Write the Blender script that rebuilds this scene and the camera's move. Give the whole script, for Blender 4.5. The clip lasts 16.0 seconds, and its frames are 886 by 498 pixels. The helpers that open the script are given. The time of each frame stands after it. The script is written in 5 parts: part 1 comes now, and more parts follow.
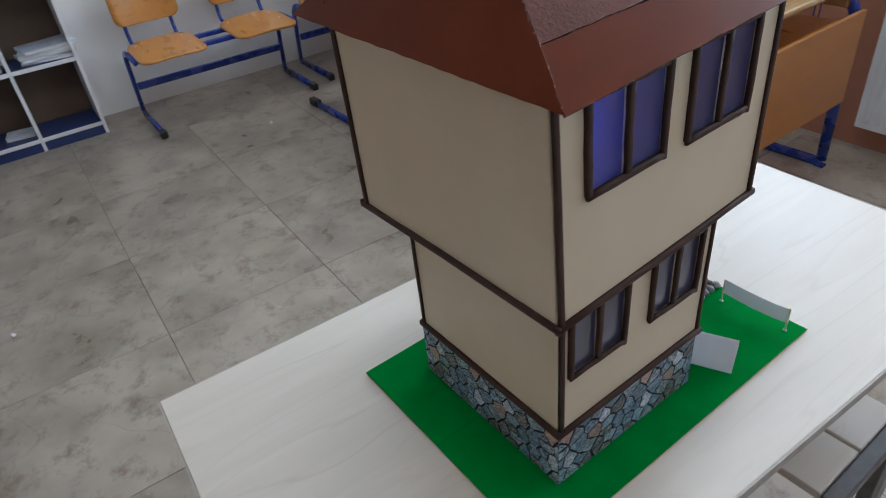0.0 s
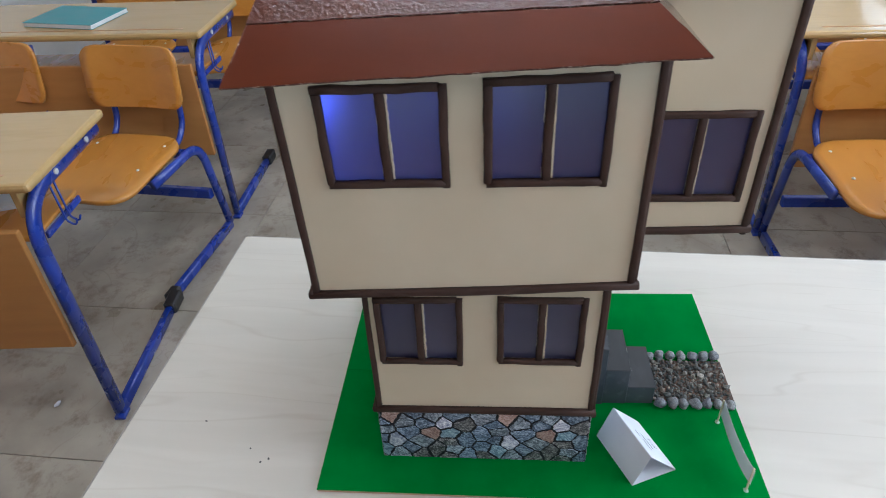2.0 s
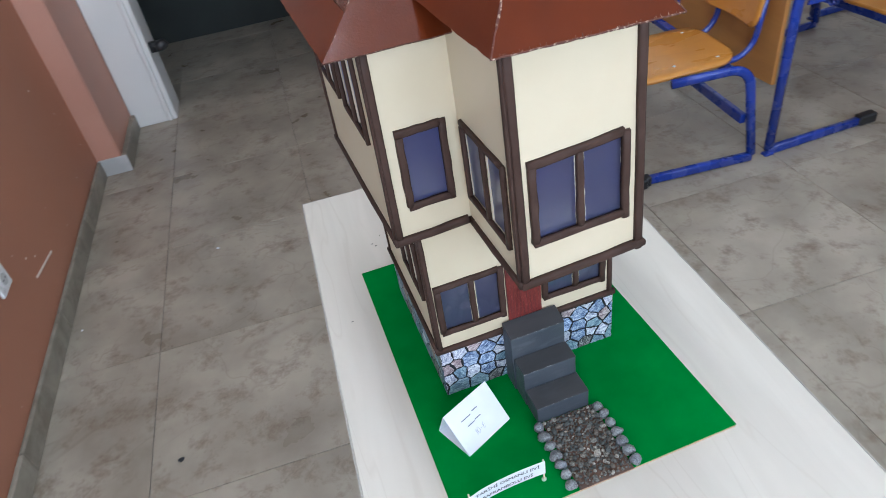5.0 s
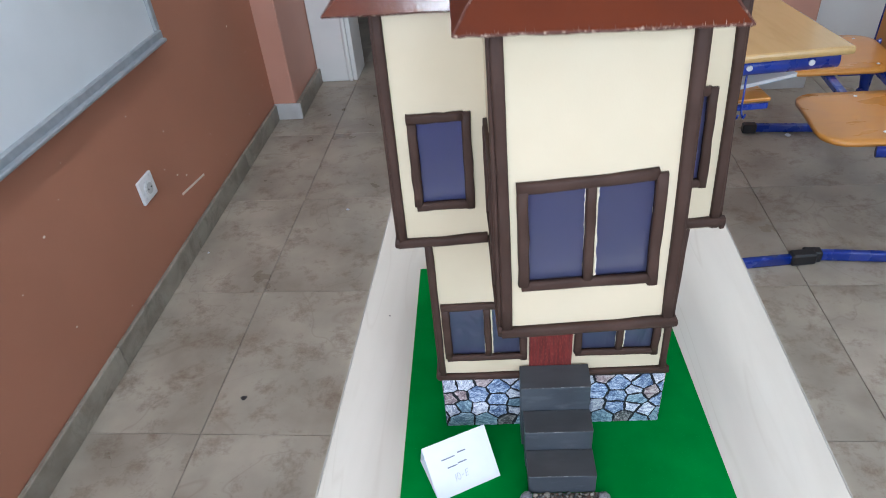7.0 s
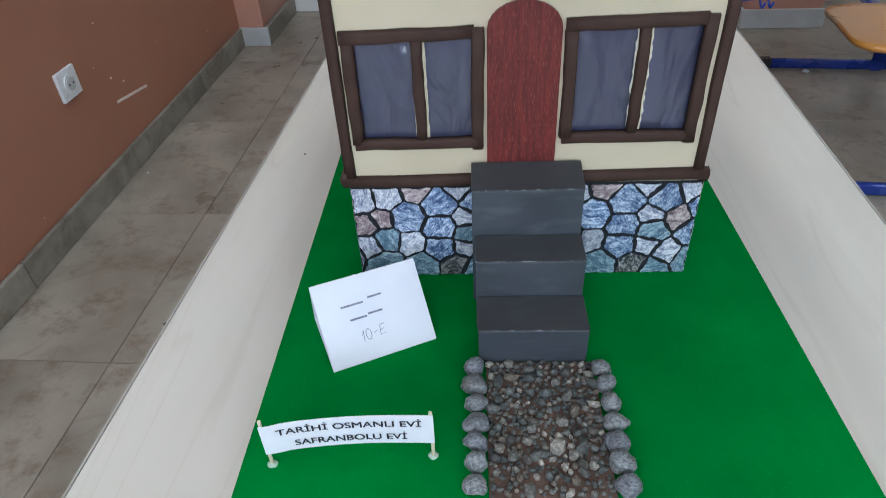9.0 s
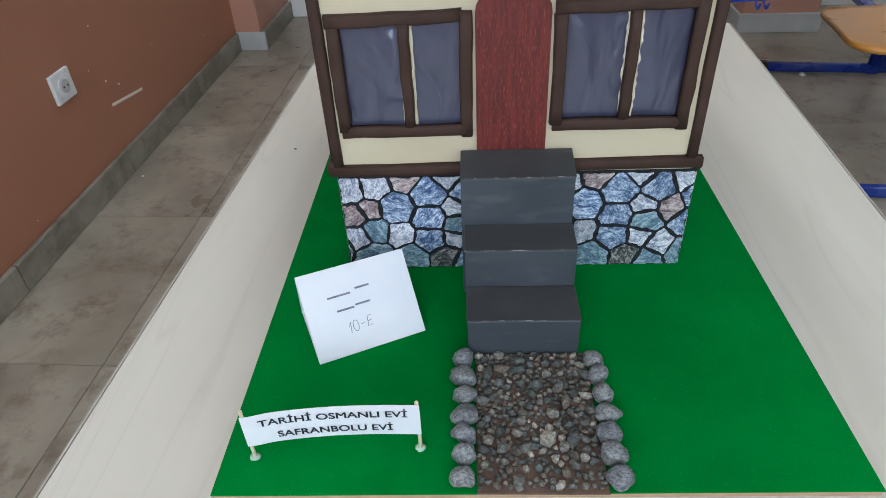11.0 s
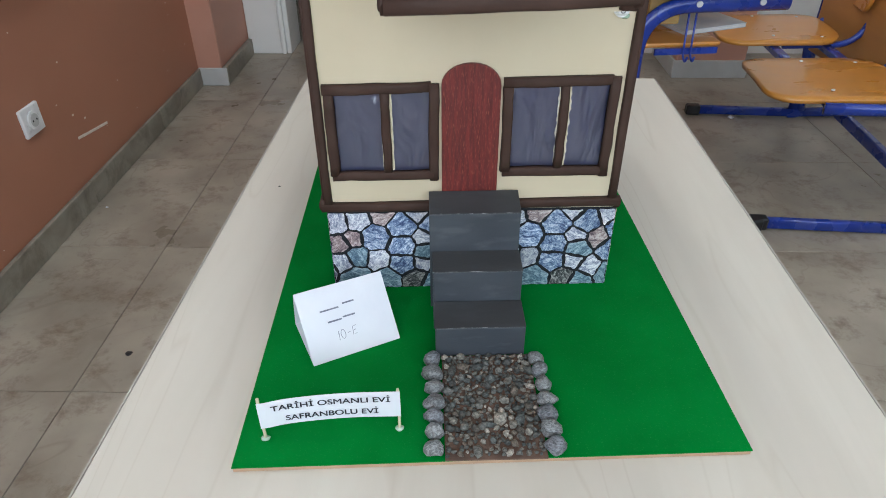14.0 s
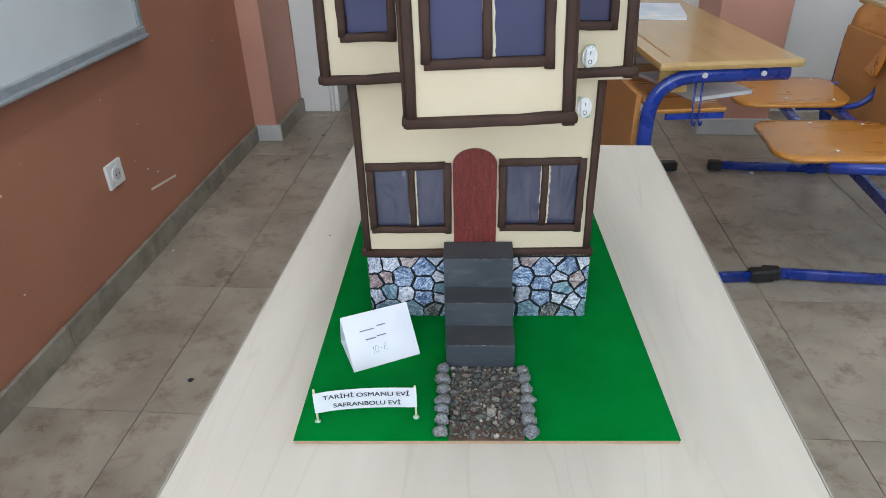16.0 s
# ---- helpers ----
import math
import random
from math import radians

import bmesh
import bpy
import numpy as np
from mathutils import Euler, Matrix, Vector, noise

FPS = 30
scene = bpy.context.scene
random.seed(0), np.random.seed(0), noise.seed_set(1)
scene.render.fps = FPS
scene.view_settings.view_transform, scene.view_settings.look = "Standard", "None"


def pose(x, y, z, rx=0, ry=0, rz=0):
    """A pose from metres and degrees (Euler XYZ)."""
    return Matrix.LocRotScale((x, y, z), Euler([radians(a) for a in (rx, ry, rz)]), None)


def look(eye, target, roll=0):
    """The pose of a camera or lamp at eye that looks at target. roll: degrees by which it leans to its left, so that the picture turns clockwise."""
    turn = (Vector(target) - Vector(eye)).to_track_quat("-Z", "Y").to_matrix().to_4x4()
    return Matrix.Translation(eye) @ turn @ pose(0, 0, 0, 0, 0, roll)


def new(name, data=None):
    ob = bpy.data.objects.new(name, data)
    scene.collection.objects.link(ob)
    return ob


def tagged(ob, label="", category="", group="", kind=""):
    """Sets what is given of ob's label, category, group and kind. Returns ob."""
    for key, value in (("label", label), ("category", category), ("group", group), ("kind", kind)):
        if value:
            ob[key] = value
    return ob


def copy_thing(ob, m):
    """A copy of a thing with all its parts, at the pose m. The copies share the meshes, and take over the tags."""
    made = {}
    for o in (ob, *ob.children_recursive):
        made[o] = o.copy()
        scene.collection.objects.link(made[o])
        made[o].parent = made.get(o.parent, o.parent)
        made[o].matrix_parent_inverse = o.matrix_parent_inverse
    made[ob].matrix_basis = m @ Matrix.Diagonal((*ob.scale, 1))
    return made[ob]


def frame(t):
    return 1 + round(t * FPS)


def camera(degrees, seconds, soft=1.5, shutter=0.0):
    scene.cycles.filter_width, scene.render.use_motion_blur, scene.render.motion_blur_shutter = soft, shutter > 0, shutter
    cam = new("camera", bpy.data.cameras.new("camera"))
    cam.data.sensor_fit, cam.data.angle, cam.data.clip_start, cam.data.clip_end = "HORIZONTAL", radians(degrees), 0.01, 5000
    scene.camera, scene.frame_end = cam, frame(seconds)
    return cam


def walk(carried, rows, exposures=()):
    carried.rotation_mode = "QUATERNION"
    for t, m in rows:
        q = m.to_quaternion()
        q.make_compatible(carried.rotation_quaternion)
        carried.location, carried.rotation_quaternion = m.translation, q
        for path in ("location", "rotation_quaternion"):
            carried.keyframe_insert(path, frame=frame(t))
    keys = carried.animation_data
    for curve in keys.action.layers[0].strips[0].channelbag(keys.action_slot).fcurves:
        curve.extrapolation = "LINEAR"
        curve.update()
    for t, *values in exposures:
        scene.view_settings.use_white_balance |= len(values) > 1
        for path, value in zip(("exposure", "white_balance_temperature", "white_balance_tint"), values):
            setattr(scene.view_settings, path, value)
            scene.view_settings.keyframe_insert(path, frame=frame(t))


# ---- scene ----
# ---------------------------------------------------------------- camera
cam = camera(68.0, 16.0, soft=0.8, shutter=0.25)
PATH = [
    (0, (-0.4842, 0.8526, 1.4325), (0.9902, -0.1224, 0.2045), -6.7),
    (0.5, (-0.5025, 0.7159, 1.4206), (1.058, -0.032, 0.1399), -3.4),
    (1, (-0.5283, 0.6169, 1.4217), (1.1495, 0.2424, 0.127), -6.0),
    (1.5, (-0.6198, 0.4566, 1.44), (1.1205, 0.4663, 0.1733), -4.3),
    (2, (-0.6563, 0.3522, 1.4357), (1.0742, 0.5222, 0.1679), -2.9),
    (2.5, (-0.5939, 0.2467, 1.4163), (1.0656, 0.5653, 0.0818), -2.9),
    (3, (-0.5455, 0.1445, 1.4206), (0.9558, 0.8709, 0.0614), -4.4),
    (3.5, (-0.5821, -0.0815, 1.4325), (0.719, 1.0108, 0.1109), -3.9),
    (3.7, (-0.5778, -0.1687, 1.4529), (0.6588, 1.0162, 0.1496), -4.5),
    (5.8, (-0.073, -0.3936, 1.4906), (-0.1785, 1.3121, 0.183), -6.2),
    (6, (-0.0677, -0.3915, 1.4884), (-0.213, 1.3283, 0.2024), -4.2),
    (6.5, (-0.0817, -0.3678, 1.4841), (-0.1925, 1.3972, 0.2572), -2.7),
    (7, (-0.073, -0.314, 1.4163), (-0.2151, 1.4122, 0.1389), -5.4),
    (7.5, (-0.0451, -0.2526, 1.3184), (-0.1979, 1.4639, 0.0291), -4.9),
    (8, (-0.0354, -0.2171, 1.2065), (-0.1785, 1.4553, -0.1409), -5.1),
    (8.5, (-0.0343, -0.1999, 1.1311), (-0.1828, 1.4768, -0.2098), -4.4),
    (9, (-0.0365, -0.1935, 1.0795), (-0.1495, 1.5102, -0.2313), -3.1),
    (9.2, (-0.0343, -0.1924, 1.0622), (-0.143, 1.4973, -0.2669), -3.7),
    (11.5, (-0.0289, -0.1945, 1.0633), (-0.1387, 1.5285, -0.2227), -2.9),
    (12, (-0.0268, -0.1967, 1.0633), (-0.1408, 1.5263, -0.2217), -2.9),
    (12.5, (-0.0257, -0.1999, 1.0655), (-0.1441, 1.5274, -0.2141), -2.9),
    (13, (-0.0257, -0.2064, 1.073), (-0.1624, 1.5317, -0.1894), -3.3),
    (13.5, (-0.03, -0.2257, 1.0881), (-0.1355, 1.5263, -0.1582), -2.5),
    (14, (-0.0408, -0.2871, 1.1236), (0.0044, 1.4908, -0.0893), -0.2),
    (14.5, (-0.0192, -0.3603, 1.1688), (-0.0451, 1.4725, 0.0399), -1.4),
    (15, (-0.0149, -0.4281, 1.2086), (-0.1441, 1.4467, 0.1604), -2.6),
    (15.5, (-0.0106, -0.441, 1.2161), (-0.1053, 1.4338, 0.1636), -2.1),
    (16, (-0.0106, -0.4474, 1.2172), (-0.0956, 1.4122, 0.1378), -1.5),
]
EXPOSURES = [(0, -0.43, 5850, 9), (1.0, -0.06, 5850, 9), (2.0, -0.17, 5850, 9), (3.5, -0.12, 5650, 8), (6.0, -0.06, 5850, 11), (7.0, -0.04, 5850, 11),
             (8.0, -0.17, 5850, 9), (9.0, -0.43, 5850, 8), (11.5, -0.43, 6150, 7), (12.5, -0.45, 6200, 7), (14.0, -0.34, 6250, 8), (16.0, -0.29, 6180, 8)]
walk(cam, [(t, look(eye, target, roll)) for t, eye, target, roll in PATH], EXPOSURES)

# ---------------------------------------------------------------- light
world = bpy.data.worlds.new("overcast_sky")
scene.world = world
world.use_nodes = True
wn = world.node_tree
sky = wn.nodes.new("ShaderNodeTexSky")
sky.sky_type, sky.sun_disc = "NISHITA", False
sky.sun_elevation, sky.sun_rotation = radians(40), radians(180)
wn.links.new(sky.outputs[0], wn.nodes["Background"].inputs[0])
wn.nodes["Background"].inputs[1].default_value = 0.12
sun_data = bpy.data.lights.new("sun", "SUN")
sun_data.energy, sun_data.angle, sun_data.color = 0.6, radians(15), (1, 0.97, 0.92)
sun = new("sun", sun_data)
sun.matrix_world = look((0, -6, 8), (0.5, 0, 0))
WINDOW_X = (-0.48, 1.20, 2.88)
WINDOW_POWER = (71, 51, 25)
ROOM = Matrix.Rotation(radians(-2.6), 4, "Z")
for wx, power in zip(WINDOW_X, WINDOW_POWER):
    lamp_data = bpy.data.lights.new("window_daylight", "AREA")
    lamp_data.shape, lamp_data.size, lamp_data.size_y = "RECTANGLE", 1.4, 1.95
    lamp_data.energy, lamp_data.color = power, (0.81, 0.93, 1.03)
    new("window_daylight", lamp_data).matrix_world = ROOM @ look((wx, -2.10, 2.02), (wx, 0, 3.3))
for place, power in (((-0.1215, 0.5211, 1.2), 1.10), ((0.0346, 0.378, 1.1462), 0.105), ((0.0238, 0.3672, 0.9417), 0.058)):
    led_data = bpy.data.lights.new("model_led", "POINT")
    led_data.energy, led_data.color, led_data.shadow_soft_size = power, (0.20, 0.34, 1.0), 0.004
    new("model_led", led_data).location = place


# ---------------------------------------------------------------- materials
def surf(name, c1, c2, scale=20.0, rough=0.5, rvar=0.1, bump=0.1, bscale=200.0, metal=0.0, coat=0.0, stretch=(1, 1, 1),
         jitter=0.0, islands=False, contrast=(0.35, 0.65), c3=None, scale3=4.0, amount3=0.5, spec=0.5, dist=0.002, warp=0.0, sheen=0.0, veins=None, contours=None, edge3=(0.48, 0.72), grit3=0.5):
    """A procedural surface: two colours mixed by noise, a third in patches, uneven gloss and fine relief."""
    m = bpy.data.materials.new(name)
    m.use_nodes = True
    t = m.node_tree
    n, k = t.nodes, t.links
    bsdf = n["Principled BSDF"]
    co = n.new("ShaderNodeTexCoord")
    mp = n.new("ShaderNodeMapping")
    mp.inputs["Scale"].default_value = stretch
    k.new(co.outputs["Object"], mp.inputs["Vector"])
    info = n.new("ShaderNodeObjectInfo")
    geo = n.new("ShaderNodeNewGeometry")
    rnd = geo.outputs["Random Per Island"] if islands else info.outputs["Random"]
    shift = n.new("ShaderNodeVectorMath")
    shift.operation = "SCALE"
    comb = n.new("ShaderNodeCombineXYZ")
    for i in range(3):
        k.new(rnd, comb.inputs[i])
    k.new(comb.outputs[0], shift.inputs[0])
    shift.inputs["Scale"].default_value = 37.0
    add = n.new("ShaderNodeVectorMath")
    k.new(mp.outputs[0], add.inputs[0])
    k.new(shift.outputs[0], add.inputs[1])
    v = add.outputs[0]

    def noise_at(s, detail=6.0, distortion=0.0, grit=0.5):
        x = n.new("ShaderNodeTexNoise")
        x.inputs["Scale"].default_value, x.inputs["Detail"].default_value, x.inputs["Distortion"].default_value = s, detail, distortion
        x.inputs["Roughness"].default_value = grit
        k.new(v, x.inputs["Vector"])
        return x.outputs["Fac"]

    def span(src, a, b, lo, hi):
        x = n.new("ShaderNodeMapRange")
        for i, val in enumerate((a, b, lo, hi)):
            x.inputs[i + 1].default_value = val
        k.new(src, x.inputs[0])
        return x.outputs[0]

    def blend(fac, a, b, kind="MIX"):
        x = n.new("ShaderNodeMix")
        x.data_type, x.blend_type = "RGBA", kind
        for src, slot in ((fac, 0), (a, 6), (b, 7)):
            if isinstance(src, (tuple, list)):
                x.inputs[slot].default_value = (*src, 1)
            elif isinstance(src, float):
                x.inputs[slot].default_value = src
            else:
                k.new(src, x.inputs[slot])
        return x.outputs[2]

    big = noise_at(scale, 7.0, warp)
    col = blend(span(big, *contrast, 0, 1), c1, c2)
    if c3:
        col = blend(span(noise_at(scale3, 9.0, min(0.6, warp), grit3), *edge3, 0, amount3), col, c3)
    if veins:
        at_scale, width, amount, tone = veins
        line = noise_at(at_scale, 3.0, 1.2)
        off = n.new("ShaderNodeMath")
        off.operation = "SUBTRACT"
        off.inputs[1].default_value = 0.5
        k.new(line, off.inputs[0])
        far = n.new("ShaderNodeMath")
        far.operation = "ABSOLUTE"
        k.new(off.outputs[0], far.inputs[0])
        col = blend(span(far.outputs[0], 0.0, width, amount, 0.0), col, tone)
    if contours:
        at_scale, count, width, amount, tone = contours
        level = n.new("ShaderNodeMath")
        level.operation = "MULTIPLY"
        level.inputs[1].default_value = count
        k.new(noise_at(at_scale, 4.0, 0.3), level.inputs[0])
        saw = n.new("ShaderNodeMath")
        saw.operation = "PINGPONG"
        saw.inputs[1].default_value = 0.5
        k.new(level.outputs[0], saw.inputs[0])
        fade = n.new("ShaderNodeMath")
        fade.operation = "MULTIPLY"
        k.new(span(saw.outputs[0], 0.0, width, amount, 0.0), fade.inputs[0])
        k.new(span(noise_at(at_scale * 2.3, 3.0), 0.4, 0.62, 0.15, 1.0), fade.inputs[1])
        col = blend(fade.outputs[0], col, tone)
    if jitter:
        val = span(rnd, 0, 1, 1 - jitter, 1 + jitter)
        hsv = n.new("ShaderNodeHueSaturation")
        k.new(val, hsv.inputs["Value"])
        k.new(col, hsv.inputs["Color"])
        col = hsv.outputs[0]
    k.new(col, bsdf.inputs["Base Color"])
    fine = noise_at(bscale, 4.0)
    k.new(span(big, 0.3, 0.7, max(0.03, rough - rvar), rough + rvar), bsdf.inputs["Roughness"])
    if bump:
        b = n.new("ShaderNodeBump")
        b.inputs["Strength"].default_value, b.inputs["Distance"].default_value = bump, dist
        k.new(fine, b.inputs["Height"])
        k.new(b.outputs[0], bsdf.inputs["Normal"])
    bsdf.inputs["Metallic"].default_value = metal
    bsdf.inputs["Coat Weight"].default_value = coat
    bsdf.inputs["Coat Roughness"].default_value = 0.08
    bsdf.inputs["Specular IOR Level"].default_value = spec
    bsdf.inputs["Sheen Weight"].default_value = sheen
    return m


M_TILE = surf("stained_floor_tile", (0.275, 0.236, 0.186), (0.425, 0.374, 0.300), 4.5, 0.38, 0.12, 0.14, 90, jitter=0.05,
              c3=(0.165, 0.115, 0.078), scale3=10.0, amount3=0.78, warp=0.15, contrast=(0.34, 0.66), edge3=(0.51, 0.68), grit3=0.76,
              veins=(1.6, 0.006, 0.25, (0.17, 0.125, 0.09)))
M_GROUT = surf("dirty_grout", (0.12, 0.105, 0.09), (0.26, 0.235, 0.205), 9, 0.9)
M_SKIRT = surf("skirting_tile", (0.215, 0.190, 0.150), (0.340, 0.310, 0.250), 9.0, 0.4, 0.1, 0.1, 90, jitter=0.12, c3=(0.10, 0.08, 0.06), scale3=8, amount3=0.7, warp=0.6, grit3=0.7)
M_PALESKIRT = surf("pale_skirting_tile", (0.48, 0.48, 0.47), (0.56, 0.56, 0.55), 9.0, 0.4, 0.1, 0.1, 90)
M_BROWN = surf("brown_wall_paint", (0.395, 0.172, 0.103), (0.43, 0.19, 0.116), 3.0, 0.5, 0.08, 0.10, 60, c3=(0.37, 0.156, 0.093), scale3=1.2)
M_ROSE = surf("rose_column_paint", (0.52, 0.265, 0.19), (0.57, 0.295, 0.215), 3.0, 0.5, 0.08, 0.1, 60)
M_SCRATCH = surf("bared_plaster", (0.70, 0.58, 0.50), (0.80, 0.70, 0.62), 60, 0.8)
M_WHITE = surf("white_wall_paint", (0.78, 0.77, 0.74), (0.84, 0.83, 0.80), 2.5, 0.6, 0.08, 0.10, 60, c3=(0.72, 0.70, 0.66), scale3=1.6, amount3=0.4)
M_CEIL = surf("ceiling_paint", (0.85, 0.85, 0.83), (0.88, 0.88, 0.86), 2.0, 0.8)
M_TABLE = surf("pale_laminate", (0.598, 0.548, 0.468), (0.628, 0.578, 0.498), 6.0, 0.34, 0.05, 0.04, 300, stretch=(5.5, 0.55, 1),
               c3=(0.53, 0.485, 0.42), scale3=3.0, amount3=0.35, warp=0.8, contours=(0.75, 24.0, 0.09, 0.30, (0.44, 0.37, 0.285)))
M_EDGE = surf("grey_edge_band", (0.36, 0.335, 0.29), (0.44, 0.41, 0.36), 40, 0.5)
M_STEEL = surf("grey_painted_steel", (0.24, 0.26, 0.29), (0.30, 0.32, 0.35), 12, 0.4, 0.1, 0.05, 150, c3=(0.16, 0.16, 0.17), scale3=9)
M_BLUE = surf("blue_painted_steel", (0.010, 0.036, 0.27), (0.014, 0.047, 0.34), 14, 0.28, 0.08, 0.06, 220, coat=0.3,
              c3=(0.03, 0.045, 0.16), scale3=16, amount3=0.4)
M_BLACK = surf("black_plastic", (0.012, 0.012, 0.013), (0.022, 0.022, 0.023), 40, 0.4)
M_PLY = surf("orange_lacquered_plywood", (0.545, 0.225, 0.034), (0.60, 0.26, 0.045), 4.0, 0.3, 0.06, 0.04, 160, stretch=(1, 3.0, 6), coat=0.35,
             c3=(0.48, 0.18, 0.026), scale3=2.0, amount3=0.35, warp=0.5, jitter=0.07, contours=(0.8, 14.0, 0.2, 0.2, (0.42, 0.155, 0.025)))
M_PANEL = surf("brown_chipboard_panel", (0.44, 0.195, 0.052), (0.50, 0.23, 0.064), 4.0, 0.42, 0.08, 0.05, 160, stretch=(1, 1, 7), jitter=0.06, warp=0.5)
M_DESK = surf("worn_desk_laminate", (0.49, 0.315, 0.118), (0.54, 0.355, 0.142), 3.0, 0.2, 0.05, 0.03, 220, stretch=(7, 1, 1), coat=0.4,
              c3=(0.44, 0.27, 0.095), scale3=3, amount3=0.4, warp=0.5, jitter=0.05, contours=(0.9, 14.0, 0.2, 0.25, (0.40, 0.25, 0.09)))
M_SCREW = surf("bright_screw", (0.74, 0.74, 0.74), (0.8, 0.8, 0.8), 50, 0.3, 0.05, 0, metal=0.3)
M_FELT = surf("green_felt_card", (0.002, 0.160, 0.021), (0.003, 0.188, 0.027), 25, 0.85, 0.05, 0.5, 2600, dist=0.0006, spec=0.05, sheen=0.0,
              c3=(0.03, 0.26, 0.06), scale3=900, amount3=0.5, edge3=(0.60, 0.74))
M_BOARD = surf("tan_cardboard", (0.40, 0.26, 0.16), (0.48, 0.33, 0.21), 60, 0.8)
M_CREAM = surf("cream_painted_card", (0.590, 0.500, 0.348), (0.622, 0.530, 0.376), 14, 0.42, 0.08, 0.12, 700, dist=0.0005,
               c3=(0.560, 0.468, 0.315), scale3=9, amount3=0.5)
M_RAWCARD = surf("raw_card_edge", (0.60, 0.55, 0.47), (0.72, 0.67, 0.59), 120, 0.85)
M_STRIP = surf("brown_painted_tube", (0.050, 0.028, 0.021), (0.068, 0.039, 0.030), 40, 0.6, 0.1, 0.25, 500, dist=0.0006, spec=0.15,
               c3=(0.045, 0.027, 0.021), scale3=30)
M_ROOF = surf("brown_roof_paint", (0.084, 0.0165, 0.0050), (0.100, 0.0200, 0.0062), 16, 0.33, 0.06, 0.10, 170, dist=0.001, spec=0.10, stretch=(1, 0.35, 1),
              c3=(0.072, 0.0165, 0.0070), scale3=25)
M_GLOSS = surf("crinkled_gloss_roof_paint", (0.080, 0.0150, 0.0045), (0.095, 0.0185, 0.0055), 16, 0.045, 0.02, 0.34, 420, dist=0.0005, spec=0.46,
               c3=(0.068, 0.015, 0.007), scale3=25)
M_CRINKLE = surf("crinkled_roof_paint", (0.075, 0.019, 0.0095), (0.092, 0.024, 0.0120), 16, 0.20, 0.04, 0.42, 300, dist=0.0016, spec=0.27,
                 c3=(0.062, 0.016, 0.008), scale3=25)
M_ROOFEDGE = surf("scuffed_card_edge", (0.08, 0.022, 0.011), (0.46, 0.34, 0.26), 330, 0.8, contrast=(0.52, 0.72))
M_GREY = surf("dark_grey_painted_card", (0.040, 0.041, 0.044), (0.052, 0.053, 0.056), 18, 0.5, 0.08, 0.25, 420, dist=0.0006, stretch=(1, 3, 3),
              c3=(0.075, 0.08, 0.088), scale3=22, amount3=0.5)
M_RISER = surf("blue_grey_painted_card", (0.046, 0.053, 0.064), (0.062, 0.070, 0.082), 18, 0.45, 0.08, 0.25, 420, dist=0.0006, stretch=(1, 3, 3),
               c3=(0.10, 0.11, 0.125), scale3=30, amount3=0.6, edge3=(0.56, 0.7))
M_SCUFF = surf("worn_step_edge", (0.05, 0.052, 0.056), (0.34, 0.34, 0.34), 160, 0.7, contrast=(0.52, 0.7))
M_DOOR = surf("streaked_red_paint", (0.090, 0.0100, 0.0090), (0.165, 0.020, 0.016), 130, 0.5, 0.1, 0.5, 620, dist=0.0006, stretch=(3.0, 1, 0.30),
              c3=(0.33, 0.085, 0.055), scale3=640, amount3=0.6, edge3=(0.56, 0.68))
M_JOINT = surf("black_print_joint", (0.010, 0.011, 0.014), (0.03, 0.032, 0.036), 200, 0.7, spec=0.15)
M_SOIL = surf("brown_path_paper", (0.092, 0.055, 0.040), (0.150, 0.092, 0.066), 70, 0.9, 0.05, 0.5, 500)
M_PAPER = surf("white_paper", (0.70, 0.715, 0.765), (0.745, 0.757, 0.80), 30, 0.7, 0.05, 0.08, 500, dist=0.0005)
M_INK = surf("printed_ink", (0.02, 0.02, 0.03), (0.035, 0.035, 0.05), 200, 0.6)
M_PEN = surf("ballpoint_ink", (0.13, 0.14, 0.19), (0.22, 0.23, 0.28), 200, 0.6)
M_GLUE = surf("hot_glue", (0.30, 0.45, 0.32), (0.45, 0.58, 0.46), 90, 0.25, 0.05, 0.2, 300)
M_WOODPIN = surf("toothpick_wood", (0.62, 0.52, 0.36), (0.72, 0.62, 0.45), 90, 0.6)
M_PLASTIC = surf("white_plastic", (0.78, 0.78, 0.78), (0.83, 0.83, 0.83), 50, 0.3, 0.05, 0.02)
M_HOLE = surf("dark_grey_plastic", (0.10, 0.10, 0.10), (0.14, 0.14, 0.14), 50, 0.5)
M_ALU = surf("whiteboard_aluminium", (0.33, 0.36, 0.38), (0.42, 0.45, 0.47), 30, 0.4, 0.08, 0.05, 200, metal=0.35)
M_BOARDFACE = surf("whiteboard_enamel", (0.66, 0.70, 0.72), (0.72, 0.76, 0.78), 3, 0.22, 0.05, 0, c3=(0.60, 0.64, 0.67), scale3=2, amount3=0.5)
M_RAD = surf("radiator_enamel", (0.72, 0.73, 0.73), (0.78, 0.79, 0.79), 10, 0.35, 0.05, 0.03)
M_TEAL = surf("teal_book_cover", (0.01, 0.24, 0.27), (0.015, 0.28, 0.31), 12, 0.35, 0.05, 0.03)
M_PAGES = surf("book_pages", (0.62, 0.62, 0.62), (0.80, 0.80, 0.79), 8, 0.8, 0.05, 0.4, 300, stretch=(1, 1, 90))
M_COVER = surf("pale_book_cover", (0.50, 0.60, 0.72), (0.78, 0.80, 0.83), 9, 0.4, jitter=0.15)
M_NAVY = surf("navy_shelf_board", (0.018, 0.035, 0.12), (0.028, 0.05, 0.16), 10, 0.4, 0.08, 0.03)
